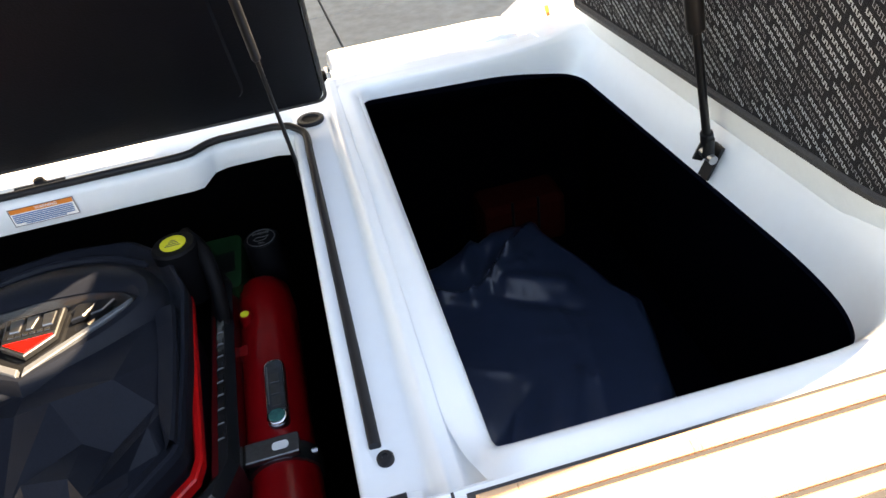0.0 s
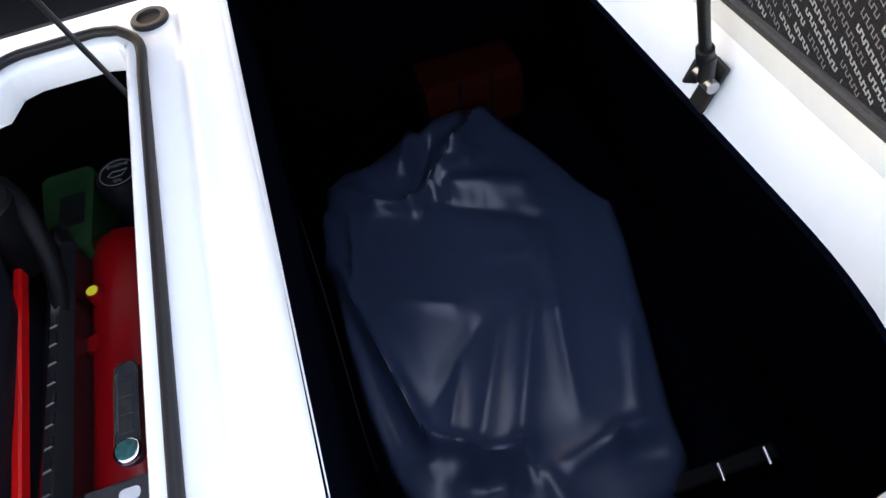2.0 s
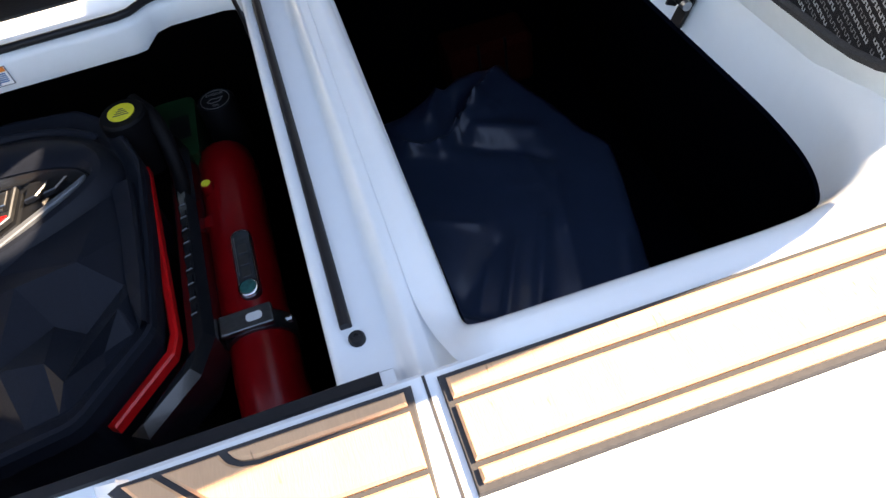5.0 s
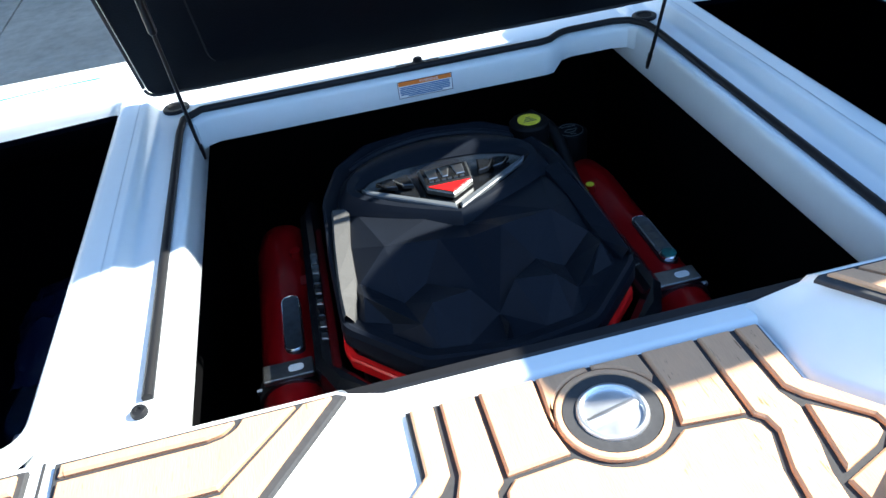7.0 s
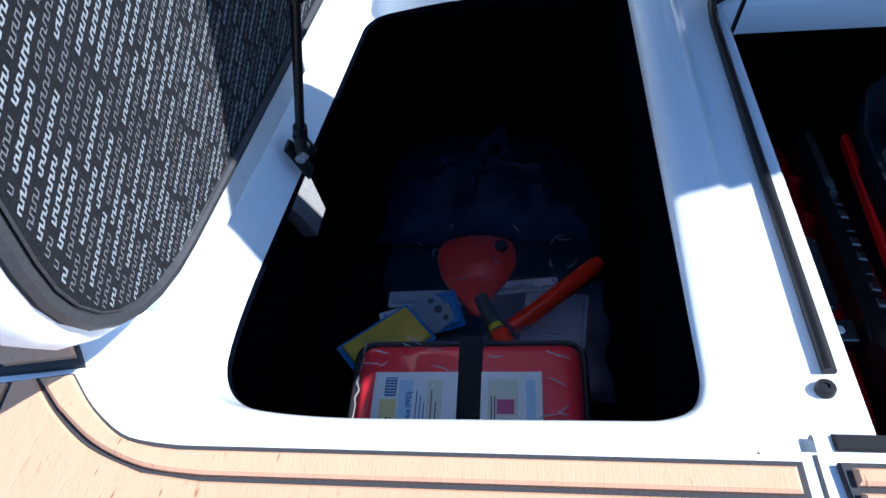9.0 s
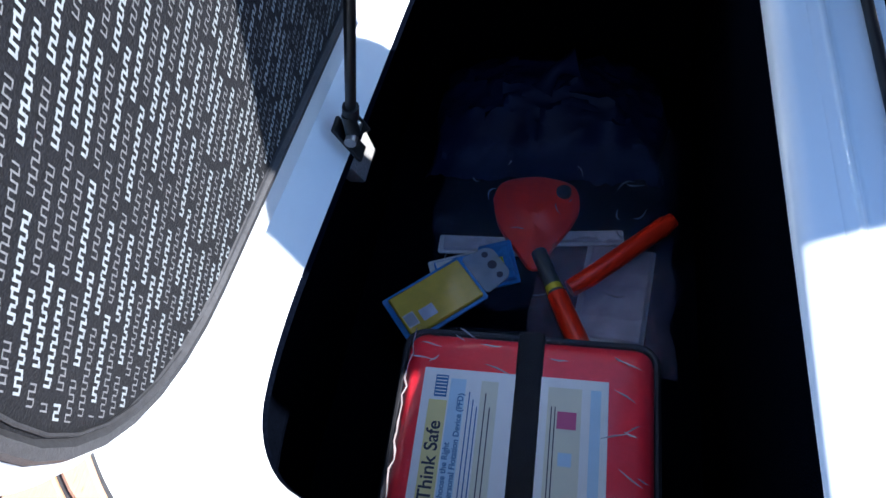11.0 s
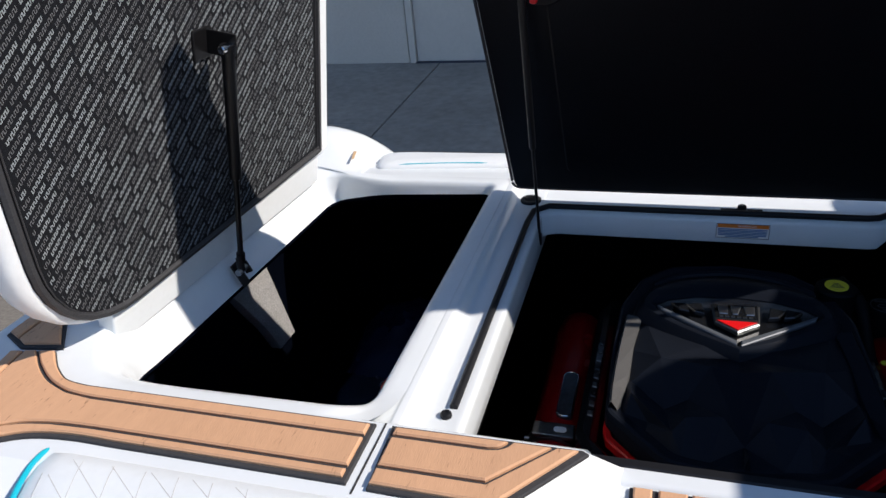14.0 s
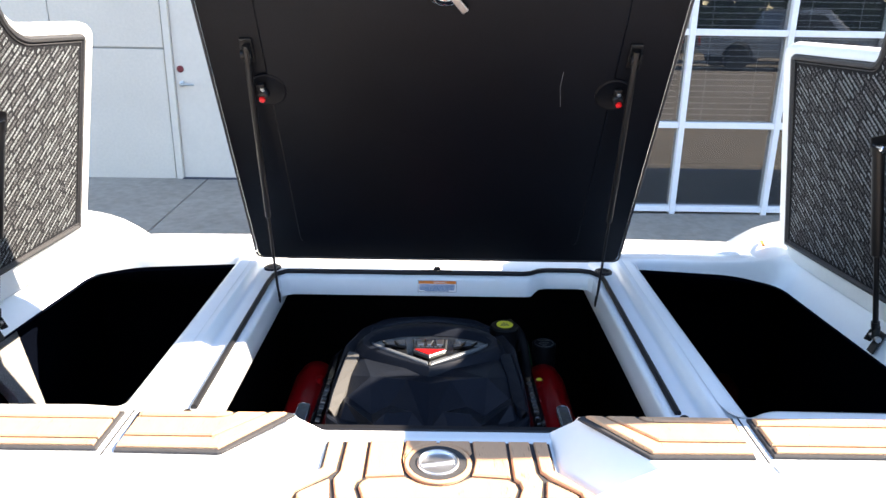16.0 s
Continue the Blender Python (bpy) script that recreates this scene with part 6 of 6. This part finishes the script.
def packet(place, w, h, front_mat, label, back=PAPER):
    p = thing("packet", place, label, "packet", "packets in the locker")
    part("card", slab(round_outline([(-w / 2, -h / 2, 0.006), (w / 2, -h / 2, 0.006), (w / 2, h / 2, 0.006), (-w / 2, h / 2, 0.006)]), 0, 0.004, 0.001), back, p)
    part("front", slab(round_outline([(-w / 2 + 0.012, -h / 2 + 0.008, 0.004), (w / 2 - 0.008, -h / 2 + 0.008, 0.004), (w / 2 - 0.008, h / 2 - 0.008, 0.004), (-w / 2 + 0.012, h / 2 - 0.008, 0.004)]), 0.004, 0.012, 0.003), front_mat, p)
    part("blister", slab(round_outline([(-w / 2 + 0.004, -h / 2 + 0.004, 0.006), (w / 2 - 0.004, -h / 2 + 0.004, 0.006), (w / 2 - 0.004, h / 2 - 0.004, 0.006), (-w / 2 + 0.004, h / 2 - 0.004, 0.006)]), 0.004, 0.02, 0.006), CLEAR, p, "clear plastic blister")
    return p


TAB = material("clear_tab_plastic", (0.45, 0.52, 0.60), 0.12, alpha=0.45, blotch=0.2, blotch_scale=20)
OCHRE = material("ochre_card", (0.80, 0.55, 0.04), 0.45, grain=0.08, scale=60, blotch=0.15, blotch_scale=12, coat=0.5)
CARDBLUE = material("blue_card", (0.06, 0.26, 0.62), 0.45, grain=0.08, scale=60, blotch=0.2, blotch_scale=20, coat=0.4)
GREYCARD = material("grey_card", (0.72, 0.72, 0.80), 0.5, grain=0.08, scale=60, blotch=0.3, blotch_scale=18, coat=0.4)
p = packet(pose(-1.098, 0.675, -0.63, 8, 0, 42), 0.19, 0.115, OCHRE, "ochre blister packet with clear hang tab", CARDBLUE)
part("hang_tab", slab(round_outline([(0.095, -0.05, 0.012), (0.165, -0.042, 0.02), (0.165, 0.042, 0.02), (0.095, 0.05, 0.012)]), 0.002, 0.006, 0.001), TAB, p, "clear plastic hang tab")
for y in (-0.028, 0.0, 0.028):
    part("tab_hole", disc((0.142, y), 0.007 if y else 0.010, 0.0055, 0.0068, 14), INK, p)
part("bar_code", box((-0.078, -0.030, 0.0125), (-0.055, 0.0, 0.0132)), PAPER, p, "white label with dark bars")
for k in range(5):
    part("bar", box((-0.0765 + 0.0043 * k, -0.028, 0.0132), (-0.0745 + 0.0043 * k, -0.002, 0.0137)), INK, p)
part("photo_block", box((-0.045, -0.032, 0.0125), (-0.012, -0.006, 0.0132)), GREYCARD, p)
p = packet(pose(-1.075, 0.790, -0.675, 6, 4, 24), 0.12, 0.055, CARDBLUE, "small blue and white carded packet", PAPER)
part("label_block", box((-0.045, -0.018, 0.0125), (-0.005, 0.016, 0.0132)), PAPER, p)
p = packet(pose(-0.985, 0.805, -0.675, 4, 0, -72), 0.115, 0.075, CARDBLUE, "blue carded packet with a yellow mark", CARDBLUE)
part("yellow_mark", box((-0.01, -0.012, 0.0125), (0.028, 0.012, 0.0132)), YELLOW, p)
packet(pose(-1.035, 0.88, -0.715, 0, 0, 2), 0.20, 0.050, GREYCARD, "pale folded leaflet in clear plastic", PAPER)
packet(pose(-0.735, 0.79, -0.735, 0, 0, -6), 0.15, 0.25, GREYCARD, "pale leaflet pack in clear plastic film", PAPER)
packet(pose(-0.80, 0.92, -0.715, 0, 0, 6), 0.16, 0.040, GREYCARD, "pale folded leaflet under the sack", PAPER)
# crumpled clear sack over the back of the pile, film round the pack
def crumple(x0, x1, y0, y1, z, rise, n, seed, rough):
    rows = []
    for i in range(n + 1):
        r = []
        for j in range(n + 1):
            u, v = i / n, j / n
            x, y = x0 + (x1 - x0) * u, y0 + (y1 - y0) * v
            h = rise * max(0.0, math.sin(math.pi * u) * math.sin(math.pi * v)) ** 0.5
            h += rough * (0.9 * noise.noise(Vector((x * 14, y * 14, seed))) + 0.9 * abs(noise.noise(Vector((x * 31, y * 31, seed + 5)))) + 0.5 * abs(noise.noise(Vector((x * 70, y * 70, seed + 9)))))
            r.append((x + rough * noise.noise(Vector((x * 9, y * 9, 4))), y + rough * noise.noise(Vector((x * 9, y * 9, 8))), z + h))
        rows.append(r)
    return loft(rows, False)


sk = thing("plastic_sack", (-0.86, 0.9, -0.755), "crumpled clear plastic sack over paddle and packets", "plastic sack")
part("sheet", moved(crumple(-0.30, 0.26, -0.18, 0.40, 0.03, 0.085, 48, 2.0, 0.026), Matrix.Identity(4)), FILM, sk)
# whitish crease streaks: the film's glints put into colour and shape
GLINT = material("film_crease", (0.80, 0.82, 0.88), 0.15, alpha=0.42, blotch=0.3, blotch_scale=30)
rnd = random.Random(21)
for k in range(26):
    x, y = rnd.uniform(-0.26, 0.24), rnd.uniform(-0.24, 0.30)
    a, L = rnd.uniform(0, 6.28), rnd.uniform(0.02, 0.07)
    z = 0.075 + 0.03 * rnd.random() - 0.10 * ((x + 0.02) ** 2 + (y - 0.05) ** 2) / 0.09
    pts = [(x + L * (t - 0.5) * math.cos(a + 0.8 * t), y + L * (t - 0.5) * math.sin(a + 0.8 * t), z + 0.008 * math.sin(3 * t + k)) for t in (0, 0.2, 0.4, 0.6, 0.8, 1.0)]
    part("crease", tube(pts, [0.0003, 0.0012, 0.002, 0.0015, 0.001, 0.0003], 5), GLINT, sk, "", True)
HAZE = material("milky_plastic_film", (0.46, 0.40, 0.56), 0.2, alpha=0.26, blotch=0.4, blotch_scale=25, bump=0.8, bump_scale=30)
part("fold", moved(crumple(-0.05, 0.25, -0.30, 0.05, 0.02, 0.06, 36, 6.0, 0.022), Matrix.Identity(4)), HAZE, sk)
part("film", crumple(-0.165, 0.19, -0.20, 0.195, TOPZ + 0.003, 0.004, 44, 3.0, 0.008), CLEAR, pk, "clear film with glints")
rim = [(-0.160 + 0.008 * noise.noise(Vector((0, t * 0.9, 1))) + 0.02 * max(0, 0.2 - t / 30), 0.19 - 0.39 * t / 30, TOPZ + 0.004 + 0.004 * noise.noise(Vector((t * 0.7, 0, 2)))) for t in range(31)]
# more pale streaks, painting glints along the creases of the pack's film
rnd = random.Random(8)
for k in range(16):
    x, y = (rnd.uniform(-0.15, 0.17), rnd.uniform(0.13, 0.19)) if k < 10 else (rnd.uniform(0.13, 0.18), rnd.uniform(-0.15, 0.15))
    a, L = rnd.uniform(-0.7, 0.7), rnd.uniform(0.012, 0.04)
    pts = [(x + L * (t - 0.5) * math.cos(a), y + L * (t - 0.5) * math.sin(a), TOPZ + 0.005 + 0.002 * math.sin(6 * t + k)) for t in (0, 0.25, 0.5, 0.75, 1.0)]
    part("film_crease", tube(pts, [0.0003, 0.001, 0.0014, 0.001, 0.0003], 5), GLINT, pk, "", True)
part("film_edge", tube(rim, [0.0008 + 0.0022 * abs(noise.noise(Vector((t * 0.6, 3, 2)))) for t in range(31)], 6), material("bunched_film", (0.55, 0.48, 0.48), 0.25, grain=0.2, scale=60, bump=0.8, bump_scale=60, alpha=0.45), pk, "bunched clear film edge", True)
DARKFILM = material("dark_blue_film", (0.010, 0.017, 0.060), 0.5, blotch=0.3, blotch_scale=10, bump=0.5, bump_scale=40, spec=0.2)
nb = thing("navy_sack", (-0.95, 1.25, -0.755), "dark navy plastic sack at the back of the locker", "sack")
part("body", crumple(-0.27, 0.32, -0.14, 0.24, 0.0, 0.17, 36, 12.0, 0.03), DARKFILM, nb, "", True)
part("gathered_neck", tube(curve([(0.02, 0.02, 0.16), (0.05, 0.05, 0.20), (0.10, 0.06, 0.215)], 5), [0.035, 0.030, 0.024, 0.020, 0.017, 0.016, 0.017, 0.021, 0.028, 0.034, 0.036], 12), DARKFILM, nb, "gathered neck of the sack", True)
cd = thing("cord", (0.588, 0.89, -0.114), "thin black cord hanging along the locker wall", "cord")
part("line", tube(curve([(-0.005, 0.03, 0.06), (-0.004, 0.0, 0.0), (-0.004, -0.02, -0.10), (-0.006, -0.04, -0.204), (-0.012, -0.12, -0.36), (-0.02, -0.3, -0.50), (-0.022, -0.36, -0.60)], 6), 0.0035, 7), RUBBER, cd, "", True)
part("clip", tube([(-0.003, -0.293, -0.152), (-0.003, -0.347, -0.159)], 0.0022, 7), STEEL, cd, "thin steel clip", True)
